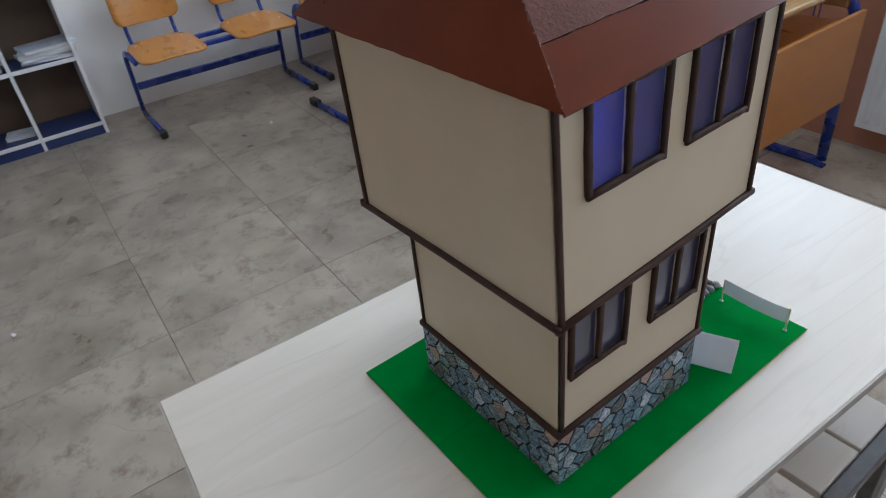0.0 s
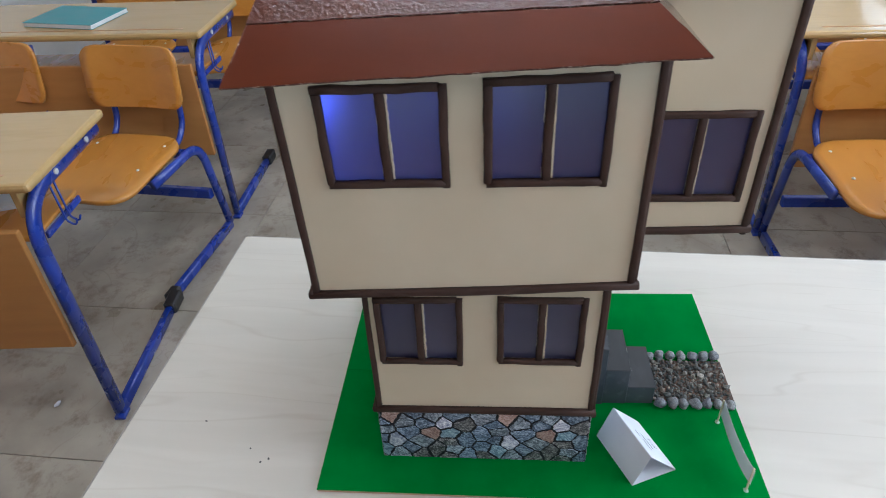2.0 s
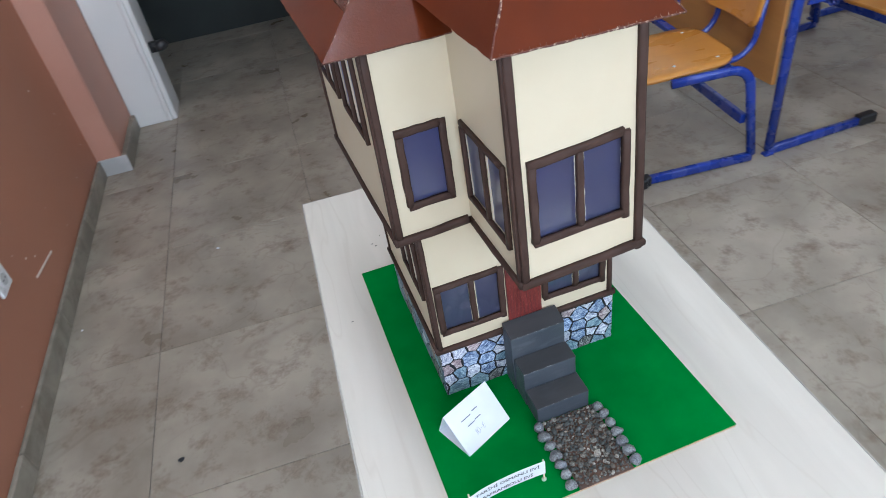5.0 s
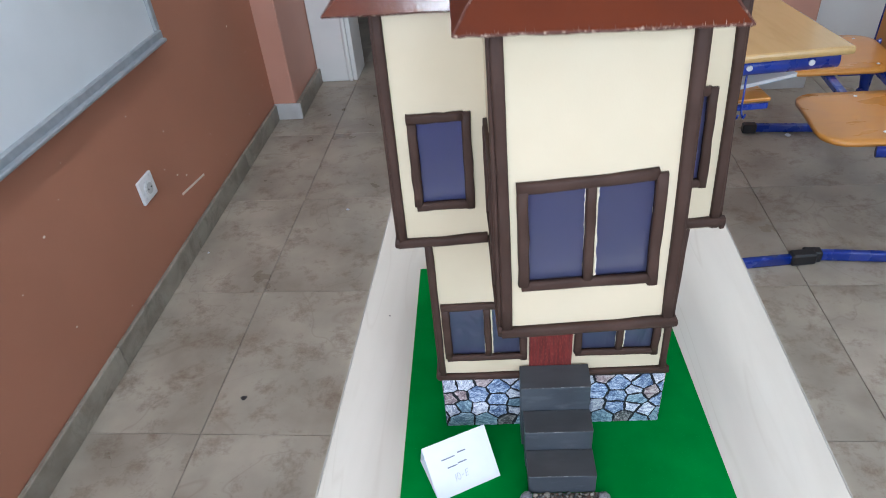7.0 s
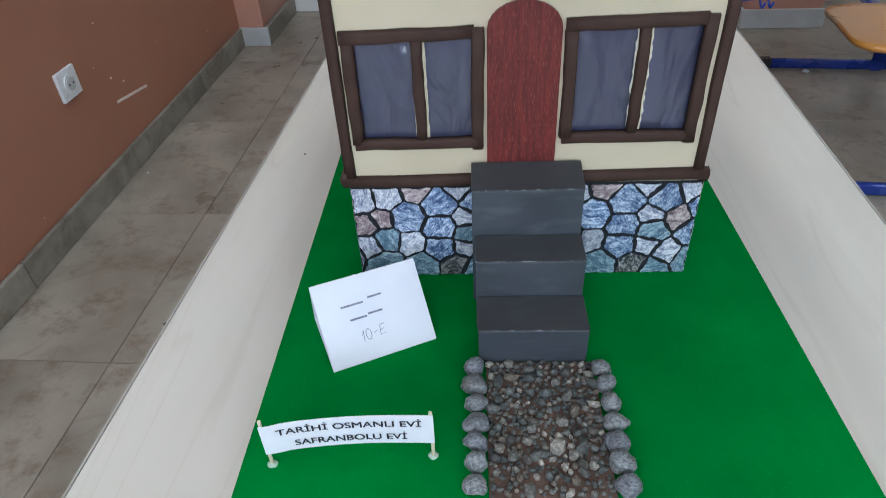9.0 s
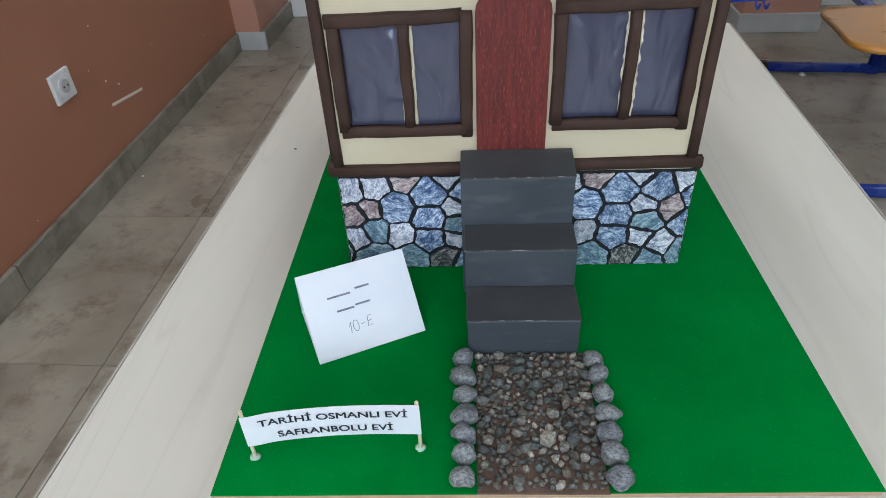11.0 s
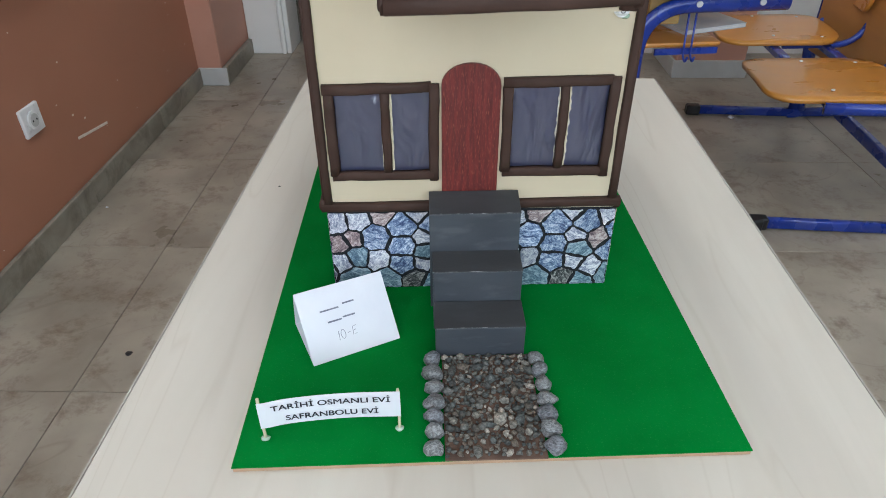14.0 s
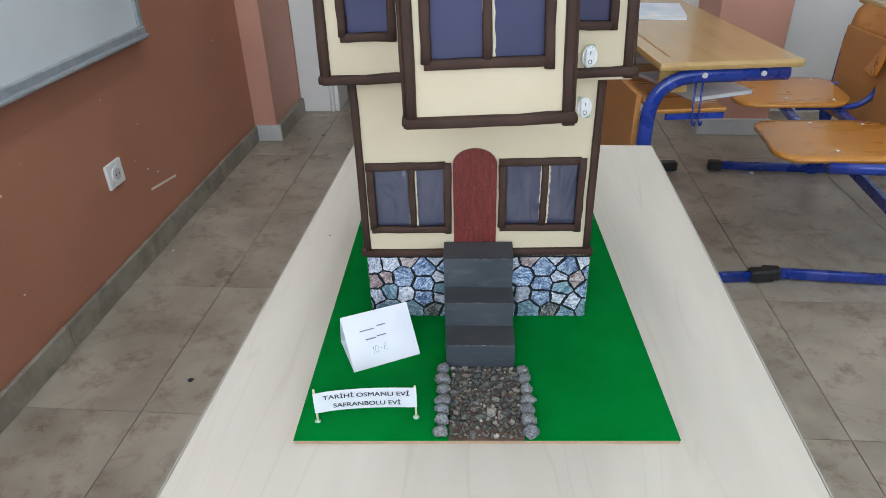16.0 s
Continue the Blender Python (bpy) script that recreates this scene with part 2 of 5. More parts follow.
M_SHELFBACK = surf("brown_shelf_back", (0.105, 0.07, 0.045), (0.14, 0.095, 0.06), 6, 0.6)
# near-black colour stands in for the corridor's lack of light
M_CORRIDOR_SHADE = surf("shade_coloured_corridor", (0.02, 0.024, 0.022), (0.035, 0.04, 0.037), 4, 0.8)


def film_material(name, wrinkle, scale, stretch):
    """Thin violet film: glossy, hazy, and partly see-through to a lamp behind it."""
    m = bpy.data.materials.new(name)
    m.use_nodes = True
    t = m.node_tree
    n, k = t.nodes, t.links
    out = n["Material Output"]
    bsdf = n["Principled BSDF"]
    co = n.new("ShaderNodeTexCoord")
    info = n.new("ShaderNodeObjectInfo")
    add = n.new("ShaderNodeVectorMath")
    k.new(co.outputs["Object"], add.inputs[0])
    k.new(info.outputs["Random"], add.inputs[1])
    mp = n.new("ShaderNodeMapping")
    mp.inputs["Scale"].default_value = stretch
    mp.inputs["Rotation"].default_value = (0, radians(20), 0)
    k.new(add.outputs[0], mp.inputs["Vector"])
    wave = n.new("ShaderNodeTexNoise")
    wave.inputs["Scale"].default_value, wave.inputs["Detail"].default_value, wave.inputs["Distortion"].default_value = scale, 2.0, 1.2
    k.new(mp.outputs[0], wave.inputs["Vector"])
    b = n.new("ShaderNodeBump")
    b.inputs["Strength"].default_value, b.inputs["Distance"].default_value = wrinkle, 0.010
    k.new(wave.outputs["Fac"], b.inputs["Height"])
    mix = n.new("ShaderNodeMix")
    mix.data_type = "RGBA"
    mix.inputs[6].default_value, mix.inputs[7].default_value = (0.058, 0.060, 0.111, 1), (0.094, 0.098, 0.158, 1)
    k.new(wave.outputs["Fac"], mix.inputs[0])
    k.new(mix.outputs[2], bsdf.inputs["Base Color"])
    bsdf.inputs["Roughness"].default_value = 0.22
    bsdf.inputs["Coat Weight"].default_value, bsdf.inputs["Coat Roughness"].default_value, bsdf.inputs["Coat IOR"].default_value = 1.0, 0.16, 1.6
    bsdf.inputs["Specular IOR Level"].default_value = 1.0
    bsdf.inputs["Sheen Weight"].default_value, bsdf.inputs["Sheen Roughness"].default_value = 0.30, 0.4
    k.new(b.outputs[0], bsdf.inputs["Normal"])
    haze = n.new("ShaderNodeBsdfTranslucent")
    haze.inputs["Color"].default_value = (0.50, 0.48, 0.80, 1)
    clear = n.new("ShaderNodeBsdfRefraction")
    clear.inputs["Color"].default_value = (0.50, 0.50, 0.85, 1)
    clear.inputs["Roughness"].default_value, clear.inputs["IOR"].default_value = 0.72, 1.35
    through_ = n.new("ShaderNodeMixShader")
    through_.inputs[0].default_value = 0.80
    k.new(haze.outputs[0], through_.inputs[1])
    k.new(clear.outputs[0], through_.inputs[2])
    ms = n.new("ShaderNodeMixShader")
    ms.inputs[0].default_value = 0.40
    k.new(bsdf.outputs[0], ms.inputs[1])
    k.new(through_.outputs[0], ms.inputs[2])
    k.new(ms.outputs[0], out.inputs["Surface"])
    return m


def glow_material(name, colour, strength):
    m = bpy.data.materials.new(name)
    m.use_nodes = True
    bsdf = m.node_tree.nodes["Principled BSDF"]
    bsdf.inputs["Base Color"].default_value = (*colour, 1)
    bsdf.inputs["Emission Color"].default_value = (*colour, 1)
    bsdf.inputs["Emission Strength"].default_value = strength
    return m


def stone_material(name, islands, dark=1.0, tint=0.5, grain=150, depth=0.3, cool=(1, 1, 1)):
    """Stones of many greys, some blue, some pink, each with its own grain."""
    m = bpy.data.materials.new(name)
    m.use_nodes = True
    t = m.node_tree
    n, k = t.nodes, t.links
    bsdf = n["Principled BSDF"]
    co = n.new("ShaderNodeTexCoord")
    src = n.new("ShaderNodeNewGeometry").outputs["Random Per Island"] if islands else n.new("ShaderNodeObjectInfo").outputs["Random"]
    ramp = n.new("ShaderNodeValToRGB")
    ramp.color_ramp.interpolation = "CONSTANT"
    tones = STONE_TONES if not islands else GRAVEL_TONES
    while len(ramp.color_ramp.elements) < len(tones):
        ramp.color_ramp.elements.new(0.5)
    for i, c in enumerate(tones):
        ramp.color_ramp.elements[i].position = i / len(tones)
        ramp.color_ramp.elements[i].color = (c[0] * dark * cool[0], c[1] * dark * cool[1], c[2] * dark * cool[2], 1)
    k.new(src, ramp.inputs[0])
    add = n.new("ShaderNodeVectorMath")
    add.operation = "MULTIPLY_ADD"
    add.inputs[1].default_value = (1, 1, 1)
    k.new(co.outputs["Object"], add.inputs[0])
    comb = n.new("ShaderNodeCombineXYZ")
    k.new(src, comb.inputs[0])
    k.new(src, comb.inputs[2])
    k.new(comb.outputs[0], add.inputs[2])
    rot = n.new("ShaderNodeVectorRotate")
    rot.rotation_type = "EULER_XYZ"
    sc = n.new("ShaderNodeVectorMath")
    sc.operation = "SCALE"
    sc.inputs["Scale"].default_value = 19.0
    k.new(comb.outputs[0], sc.inputs[0])
    k.new(sc.outputs[0], rot.inputs["Rotation"])
    k.new(add.outputs[0], rot.inputs["Vector"])
    mp = n.new("ShaderNodeMapping")
    mp.inputs["Scale"].default_value = (1, 1, 2.6)
    k.new(rot.outputs[0], mp.inputs["Vector"])
    nz = n.new("ShaderNodeTexNoise")
    nz.inputs["Scale"].default_value, nz.inputs["Detail"].default_value, nz.inputs["Roughness"].default_value = grain, 8, 0.7
    k.new(mp.outputs[0], nz.inputs["Vector"])
    mr = n.new("ShaderNodeMapRange")
    for i, val in enumerate((0.41, 0.63, max(0.10, 1 - tint * 1.2), 1 + tint * 1.3)):
        mr.inputs[i + 1].default_value = val
    k.new(nz.outputs["Fac"], mr.inputs[0])
    mul = n.new("ShaderNodeVectorMath")
    mul.operation = "SCALE"
    k.new(ramp.outputs[0], mul.inputs[0])
    k.new(mr.outputs[0], mul.inputs["Scale"])
    k.new(mul.outputs[0], bsdf.inputs["Base Color"])
    bsdf.inputs["Roughness"].default_value = 0.5 if not islands else 0.75
    b = n.new("ShaderNodeBump")
    b.inputs["Strength"].default_value, b.inputs["Distance"].default_value = depth, 0.0006
    k.new(nz.outputs["Fac"], b.inputs["Height"])
    k.new(b.outputs[0], bsdf.inputs["Normal"])
    return m


GRAVEL_TONES = [(0.125, 0.135, 0.13), (0.20, 0.205, 0.195), (0.095, 0.105, 0.105), (0.25, 0.25, 0.235), (0.165, 0.155, 0.14), (0.15, 0.165, 0.165),
                (0.31, 0.30, 0.27), (0.105, 0.11, 0.108), (0.19, 0.195, 0.19), (0.23, 0.195, 0.165), (0.14, 0.155, 0.155), (0.50, 0.475, 0.43)]
M_FILM = film_material("violet_window_film", 0.22, 14, (1, 1, 0.6))
M_LOOSEFILM = film_material("wrinkled_violet_film", 1.0, 22, (1.6, 1, 0.7))
M_GRAVEL = stone_material("gravel", True, 0.62, 0.35, 380, 0.6, cool=(1.03, 1.0, 0.93))
STONE_TONES = [(0.25, 0.26, 0.27), (0.30, 0.31, 0.31), (0.22, 0.23, 0.25), (0.27, 0.28, 0.28), (0.23, 0.235, 0.235), (0.33, 0.335, 0.33)]
M_PEBBLE = stone_material("grey_pebble", False, 0.76, 0.45, 420, 0.5)


def print_material(name, dark, mid, light, scale=95):
    """Marbled ink of one printed stone: three tones of one colour, turned differently on every stone."""
    m = bpy.data.materials.new(name)
    m.use_nodes = True
    t = m.node_tree
    n, k = t.nodes, t.links
    bsdf = n["Principled BSDF"]
    co = n.new("ShaderNodeTexCoord")
    rnd = n.new("ShaderNodeObjectInfo").outputs["Random"]
    turn = n.new("ShaderNodeMath")
    turn.operation = "MULTIPLY"
    turn.inputs[1].default_value = 40.0
    k.new(rnd, turn.inputs[0])
    rot = n.new("ShaderNodeVectorRotate")
    rot.rotation_type = "AXIS_ANGLE"
    rot.inputs["Axis"].default_value = (0.66, 0.75, 0.1)
    k.new(co.outputs["Object"], rot.inputs["Vector"])
    k.new(turn.outputs[0], rot.inputs["Angle"])
    add = n.new("ShaderNodeVectorMath")
    k.new(rot.outputs[0], add.inputs[0])
    k.new(rnd, add.inputs[1])
    mp = n.new("ShaderNodeMapping")
    mp.inputs["Scale"].default_value = (1, 1, 2.2)
    k.new(add.outputs[0], mp.inputs["Vector"])
    nz = n.new("ShaderNodeTexNoise")
    nz.inputs["Scale"].default_value, nz.inputs["Detail"].default_value, nz.inputs["Roughness"].default_value, nz.inputs["Distortion"].default_value = scale, 6, 0.62, 1.4
    k.new(mp.outputs[0], nz.inputs["Vector"])
    fine = n.new("ShaderNodeTexNoise")
    fine.inputs["Scale"].default_value, fine.inputs["Detail"].default_value, fine.inputs["Roughness"].default_value, fine.inputs["Distortion"].default_value = scale * 4.5, 3, 0.7, 0.8
    k.new(mp.outputs[0], fine.inputs["Vector"])
    both = n.new("ShaderNodeMix")
    both.inputs[0].default_value = 0.46
    k.new(nz.outputs["Fac"], both.inputs[2])
    k.new(fine.outputs["Fac"], both.inputs[3])
    ramp = n.new("ShaderNodeValToRGB")
    ramp.color_ramp.elements.new(0.5)
    for e, at, c in zip(ramp.color_ramp.elements, (0.415, 0.50, 0.585), (dark, mid, light)):
        e.position, e.color = at, (*c, 1)
    k.new(both.outputs[0], ramp.inputs[0])
    hsv = n.new("ShaderNodeHueSaturation")
    mr = n.new("ShaderNodeMapRange")
    for i, val in enumerate((0, 1, 0.78, 1.2)):
        mr.inputs[i + 1].default_value = val
    k.new(rnd, mr.inputs[0])
    k.new(mr.outputs[0], hsv.inputs["Value"])
    k.new(ramp.outputs[0], hsv.inputs["Color"])
    k.new(hsv.outputs[0], bsdf.inputs["Base Color"])
    bsdf.inputs["Roughness"].default_value = 0.42
    return m


PRINTS = {
    "b": print_material("blue_printed_stone", (0.035, 0.06, 0.15), (0.19, 0.27, 0.43), (0.62, 0.68, 0.77)),
    "w": print_material("pale_printed_stone", (0.16, 0.18, 0.27), (0.45, 0.47, 0.55), (0.76, 0.76, 0.78)),
    "t": print_material("teal_printed_stone", (0.06, 0.11, 0.17), (0.17, 0.27, 0.34), (0.42, 0.53, 0.60)),
    "p": print_material("pink_printed_stone", (0.13, 0.09, 0.11), (0.40, 0.30, 0.30), (0.70, 0.62, 0.61)),
    "k": print_material("dark_printed_stone", (0.014, 0.015, 0.018), (0.085, 0.085, 0.09), (0.46, 0.44, 0.43), 130),
    # slate and grey side stones: weaker light there put into darker ink
    "s": print_material("shaded_slate_printed_stone", (0.018, 0.032, 0.060), (0.110, 0.165, 0.245), (0.42, 0.50, 0.62), 110),
    "g": print_material("shaded_grey_printed_stone", (0.036, 0.048, 0.064), (0.19, 0.235, 0.285), (0.58, 0.63, 0.70), 110),
    "o": print_material("salmon_printed_stone", (0.19, 0.10, 0.08), (0.40, 0.25, 0.20), (0.56, 0.42, 0.37), 120),
}
M_TUBE = glow_material("lit_fluorescent_tube", (0.92, 0.97, 1.0), 62.0)
M_LED = glow_material("lit_led", (0.15, 0.4, 1.0), 12.0)


# ---------------------------------------------------------------- mesh helpers
def thing(name, at=(0, 0, 0), label="", category="", group="", kind=""):
    ob = new(name)
    ob.empty_display_size = 0.05
    ob.location = at
    return tagged(ob, label, category, group, kind)


def root_of(ob):
    while ob.parent:
        ob = ob.parent
    return ob


def finish(bm, materials, name, smooth=False):
    bmesh.ops.recalc_face_normals(bm, faces=bm.faces)
    me = bpy.data.meshes.new(name)
    for f in bm.faces:
        f.smooth = smooth
    bm.to_mesh(me)
    bm.free()
    for m in (materials if isinstance(materials, (list, tuple)) else [materials]):
        me.materials.append(m)
    return me


def part(name, bm, material, parent, label="", smooth=False):
    """One mesh under a thing or a part; the bmesh is drawn in the world, as the thing stands when it is built."""
    base = root_of(parent)
    bm.transform(Matrix.Translation(-Vector(base.location)))
    ob = new(name, finish(bm, material, name, smooth))
    ob.parent = parent
    return tagged(ob, label)


def single(name, bm, material, label="", category="", group="", kind="", smooth=False, at=None):
    if at:
        bm.transform(Matrix.Translation(-Vector(at)))
    ob = new(name, finish(bm, material, name, smooth))
    if at:
        ob.location = at
    return tagged(ob, label, category, group, kind)


def box(bm, lo, hi, bevel=0.0, index=0, segments=1):
    before = set(bm.faces)
    vs = [bm.verts.new((x, y, z)) for x in (lo[0], hi[0]) for y in (lo[1], hi[1]) for z in (lo[2], hi[2])]
    quads = ((0, 1, 3, 2), (4, 6, 7, 5), (0, 4, 5, 1), (2, 3, 7, 6), (0, 2, 6, 4), (1, 5, 7, 3))
    fs = [bm.faces.new([vs[i] for i in q]) for q in quads]
    if bevel:
        es = {e for f in fs for e in f.edges}
        bmesh.ops.bevel(bm, geom=list(es), offset=bevel, segments=segments, affect="EDGES", profile=0.5)
    for f in bm.faces:
        if f not in before:
            f.material_index = index
    return bm


def boxed(lo, hi, bevel=0.0, segments=1):
    return box(bmesh.new(), lo, hi, bevel, 0, segments)


def sweep(bm, points, ra, rb=None, sides=10, up=(0, 0, 1), caps=True, index=0, square=False):
    """A tube of half-width ra and half-height rb along a line of points."""
    rb = ra if rb is None else rb
    pts = [Vector(p) for p in points]
    rings = []
    for i, p in enumerate(pts):
        d = (pts[min(i + 1, len(pts) - 1)] - pts[max(i - 1, 0)]).normalized()
        u = Vector(up)
        if abs(d.dot(u)) > 0.95:
            u = Vector((1, 0, 0)) if abs(d.x) < 0.9 else Vector((0, 1, 0))
        s = d.cross(u).normalized()
        w = s.cross(d).normalized()
        ring = []
        for j in range(sides):
            a = 2 * math.pi * (j + 0.5) / sides
            c, e = math.cos(a), math.sin(a)
            if square:
                c, e = math.copysign(abs(c) ** 0.35, c), math.copysign(abs(e) ** 0.35, e)
            ring.append(bm.verts.new(p + s * (ra * c) + w * (rb * e)))
        rings.append(ring)
    fs = []
    for a, b in zip(rings, rings[1:]):
        for j in range(sides):
            fs.append(bm.faces.new((a[j], a[(j + 1) % sides], b[(j + 1) % sides], b[j])))
    if caps:
        fs += [bm.faces.new(rings[0][::-1]), bm.faces.new(rings[-1])]
    for f in fs:
        f.material_index = index
    return bm


def rounded_path(points, radius, steps=6):
    """A line of points with its corners rounded."""
    pts = [Vector(p) for p in points]
    out = [pts[0]]
    for a, b, c in zip(pts, pts[1:], pts[2:]):
        da, dc = (a - b), (c - b)
        r = min(radius, da.length * 0.48, dc.length * 0.48)
        p, q = b + da.normalized() * r, b + dc.normalized() * r
        for i in range(steps + 1):
            t = i / steps
            out.append(p * (1 - t) ** 2 + b * 2 * t * (1 - t) + q * t ** 2)
    out.append(pts[-1])
    return out


def slab(w, h, th, r, bend=0.0, nx=10, dip=0.0):
    """A rounded plate w wide (x) and h high (y), th thick (z), bent about its height by bend."""
    ds = [0, 0.08, 0.22, 0.45, 0.72, 1.0]
    rows = [-h / 2 + r * d for d in ds] + [h / 2 - r * d for d in ds[::-1]]
    bm = bmesh.new()
    grids = []
    for side in (1, -1):
        g = []
        for y in rows:
            d = min(y + h / 2, h / 2 - y)
            cut = r - math.sqrt(max(0.0, r * r - (r - min(d, r)) ** 2))
            row = []
            for i in range(nx + 1):
                x = (2 * i / nx - 1) * (w / 2 - cut)
                z = side * th / 2 + bend * (2 * x / w) ** 2 - dip * math.cos(math.pi * y / h) * math.cos(math.pi * x / w)
                row.append(bm.verts.new((x, y, z)))
            g.append(row)
        grids.append(g)
    f, b = grids
    for j in range(len(rows) - 1):
        for i in range(nx):
            bm.faces.new((f[j][i], f[j][i + 1], f[j + 1][i + 1], f[j + 1][i]))
            bm.faces.new((b[j][i], b[j + 1][i], b[j + 1][i + 1], b[j][i + 1]))
        bm.faces.new((f[j][0], f[j + 1][0], b[j + 1][0], b[j][0]))
        bm.faces.new((f[j][nx], b[j][nx], b[j + 1][nx], f[j + 1][nx]))
    for i in range(nx):
        bm.faces.new((f[0][i], b[0][i], b[0][i + 1], f[0][i + 1]))
        bm.faces.new((f[-1][i], f[-1][i + 1], b[-1][i + 1], b[-1][i]))
    return bm


def sheet_with_holes(origin, u, v, n, w, h, thick, holes):
    """A wall w by h from origin along u and v, thick against n, with openings (u0, v0, u1, v1) cut through it."""
    o, u, v, n = Vector(origin), Vector(u), Vector(v), Vector(n)
    us = sorted({0.0, w, *[x for q in holes for x in (q[0], q[2])]})
    vs = sorted({0.0, h, *[x for q in holes for x in (q[1], q[3])]})
    solid = {}
    for i in range(len(us) - 1):
        for j in range(len(vs) - 1):
            cu, cv = (us[i] + us[i + 1]) / 2, (vs[j] + vs[j + 1]) / 2
            solid[i, j] = not any(q[0] < cu < q[2] and q[1] < cv < q[3] for q in holes)
    bm, seen = bmesh.new(), {}

    def vert(i, j, back):
        if (i, j, back) not in seen:
            seen[i, j, back] = bm.verts.new(o + u * us[i] + v * vs[j] - n * (thick if back else 0))
        return seen[i, j, back]

    for (i, j), is_solid in solid.items():
        if not is_solid:
            continue
        c = ((i, j), (i + 1, j), (i + 1, j + 1), (i, j + 1))
        bm.faces.new([vert(a, b, 0) for a, b in c])
        bm.faces.new([vert(a, b, 1) for a, b in c[::-1]])
        for (di, dj), (a, b) in zip(((0, -1), (1, 0), (0, 1), (-1, 0)), zip(c, c[1:] + c[:1])):
            if not solid.get((i + di, j + dj), False):
                bm.faces.new((vert(*a, 0), vert(*a, 1), vert(*b, 1), vert(*b, 0)))
    return bm


def lump(bm, centre, size, seed, subdivisions=1, rough=0.25, yaw=0.0):
    """A worn stone."""
    made = bmesh.ops.create_icosphere(bm, subdivisions=subdivisions, radius=1.0)["verts"]
    rot = Matrix.Rotation(yaw, 3, "Z")
    for v in made:
        p = v.co.copy()
        d = 1 + rough * noise.noise(p * 1.1 + Vector((seed * 3.7, seed * 1.3, seed * 7.1))) + rough * 0.5 * noise.noise(p * 2.6 + Vector((seed, 0, seed)))
        p = Vector((p.x * size[0], p.y * size[1], p.z * size[2])) * d
        v.co = rot @ p + Vector(centre)
    return bm


def letters(text, height, bold=0.0):
    """Letters as a flat mesh, in x and y, from x = 0."""
    cu = bpy.data.curves.new("letters", "FONT")
    cu.body, cu.size, cu.offset = text, height, bold
    ob = new("letters", cu)
    bpy.context.view_layer.update()
    me = bpy.data.meshes.new_from_object(ob.evaluated_get(bpy.context.evaluated_depsgraph_get()))
    bm = bmesh.new()
    bm.from_mesh(me)
    bpy.data.objects.remove(ob)
    bpy.data.curves.remove(cu)
    bpy.data.meshes.remove(me)
    return bm


def width_of(bm):
    xs = [v.co.x for v in bm.verts]
    return min(xs), max(xs)


# ---------------------------------------------------------------- room
X0, X1, Y0, Y1, H = -1.246, 3.83, -2.02, 3.245, 3.2


def turned(ob):
    """Turns a thing drawn along the room's walls into place: the room stands a little askew to the model."""
    ob.matrix_basis = ROOM @ ob.matrix_basis
    return ob


grout = boxed((X0 - 0.15, Y0 - 0.15, -0.08), (X1 + 0.15, Y1 + 1.4, -0.004))
BEFORE_ROOM = set(bpy.data.objects)
floor = single("floor", grout, M_GROUT, "brown-grey stained tile floor with thin dark joints", "floor", kind="structure")
# the wall with the whiteboard
bm = boxed((X0 - 0.15, Y0 - 0.15, 0), (X0, 2.80, H))
single("wall_west", bm, M_BROWN, "brown painted classroom wall behind a whiteboard", "wall", kind="structure")
bm = boxed((X0 - 0.15, 2.801, 0), (X0 + 0.10, Y1 - 0.001, H))
box(bm, (X0 - 0.05, 2.745, 0), (X0 + 0.112, Y1 - 0.001, H), 0.006)
single("wall_column", bm, M_ROSE, "rose-brown painted column standing out beside the door", "column", kind="structure")
# far wall with a door opening and a brown pier
bm = sheet_with_holes((X0 - 0.15, Y1, 0), (1, 0, 0), (0, 0, 1), (0, -1, 0), X1 - X0 + 0.3, H, 0.2, [(0.15 + 0.338, 0, 0.15 + 1.31, 2.08)])
single("wall_north", bm, M_WHITE, "white painted classroom wall with an open doorway", "wall", kind="structure")
bm = boxed((1.042, 2.875, 0), (1.375, Y1 - 0.001, H), 0.006)
single("wall_pier", bm, M_ROSE, "rose-brown painted pier on the white wall", "column", kind="structure")
bm = boxed((X1, Y0 - 0.15, 0), (X1 + 0.15, Y1, H))
single("wall_east", bm, M_WHITE, "white painted classroom back wall", "wall", kind="structure")
holes = [(wx - 0.74 - X0 + 0.15, 0.98, wx + 0.74 - X0 + 0.15, 3.06) for wx in WINDOW_X]
bm = sheet_with_holes((X0 - 0.15, Y0, 0), (1, 0, 0), (0, 0, 1), (0, 1, 0), X1 - X0 + 0.3, H, 0.25, holes)
single("wall_south", bm, M_BROWN, "brown painted window wall", "wall", kind="structure")
bm = boxed((X0 - 0.15, Y0 - 0.25, H), (X1 + 0.15, Y1 + 1.4, H + 0.15))
single("ceiling", bm, M_CEIL, "plain white ceiling", "ceiling", kind="structure")
# corridor behind the doorway, its darkness put into near-black walls
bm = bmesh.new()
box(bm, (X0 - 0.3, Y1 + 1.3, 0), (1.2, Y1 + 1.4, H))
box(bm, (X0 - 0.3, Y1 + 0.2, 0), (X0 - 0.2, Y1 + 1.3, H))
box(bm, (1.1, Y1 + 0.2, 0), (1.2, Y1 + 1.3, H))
single("corridor_wall", bm, M_CORRIDOR_SHADE, "corridor wall beyond the door, its unlit darkness put into the colour", "wall", kind="structure")
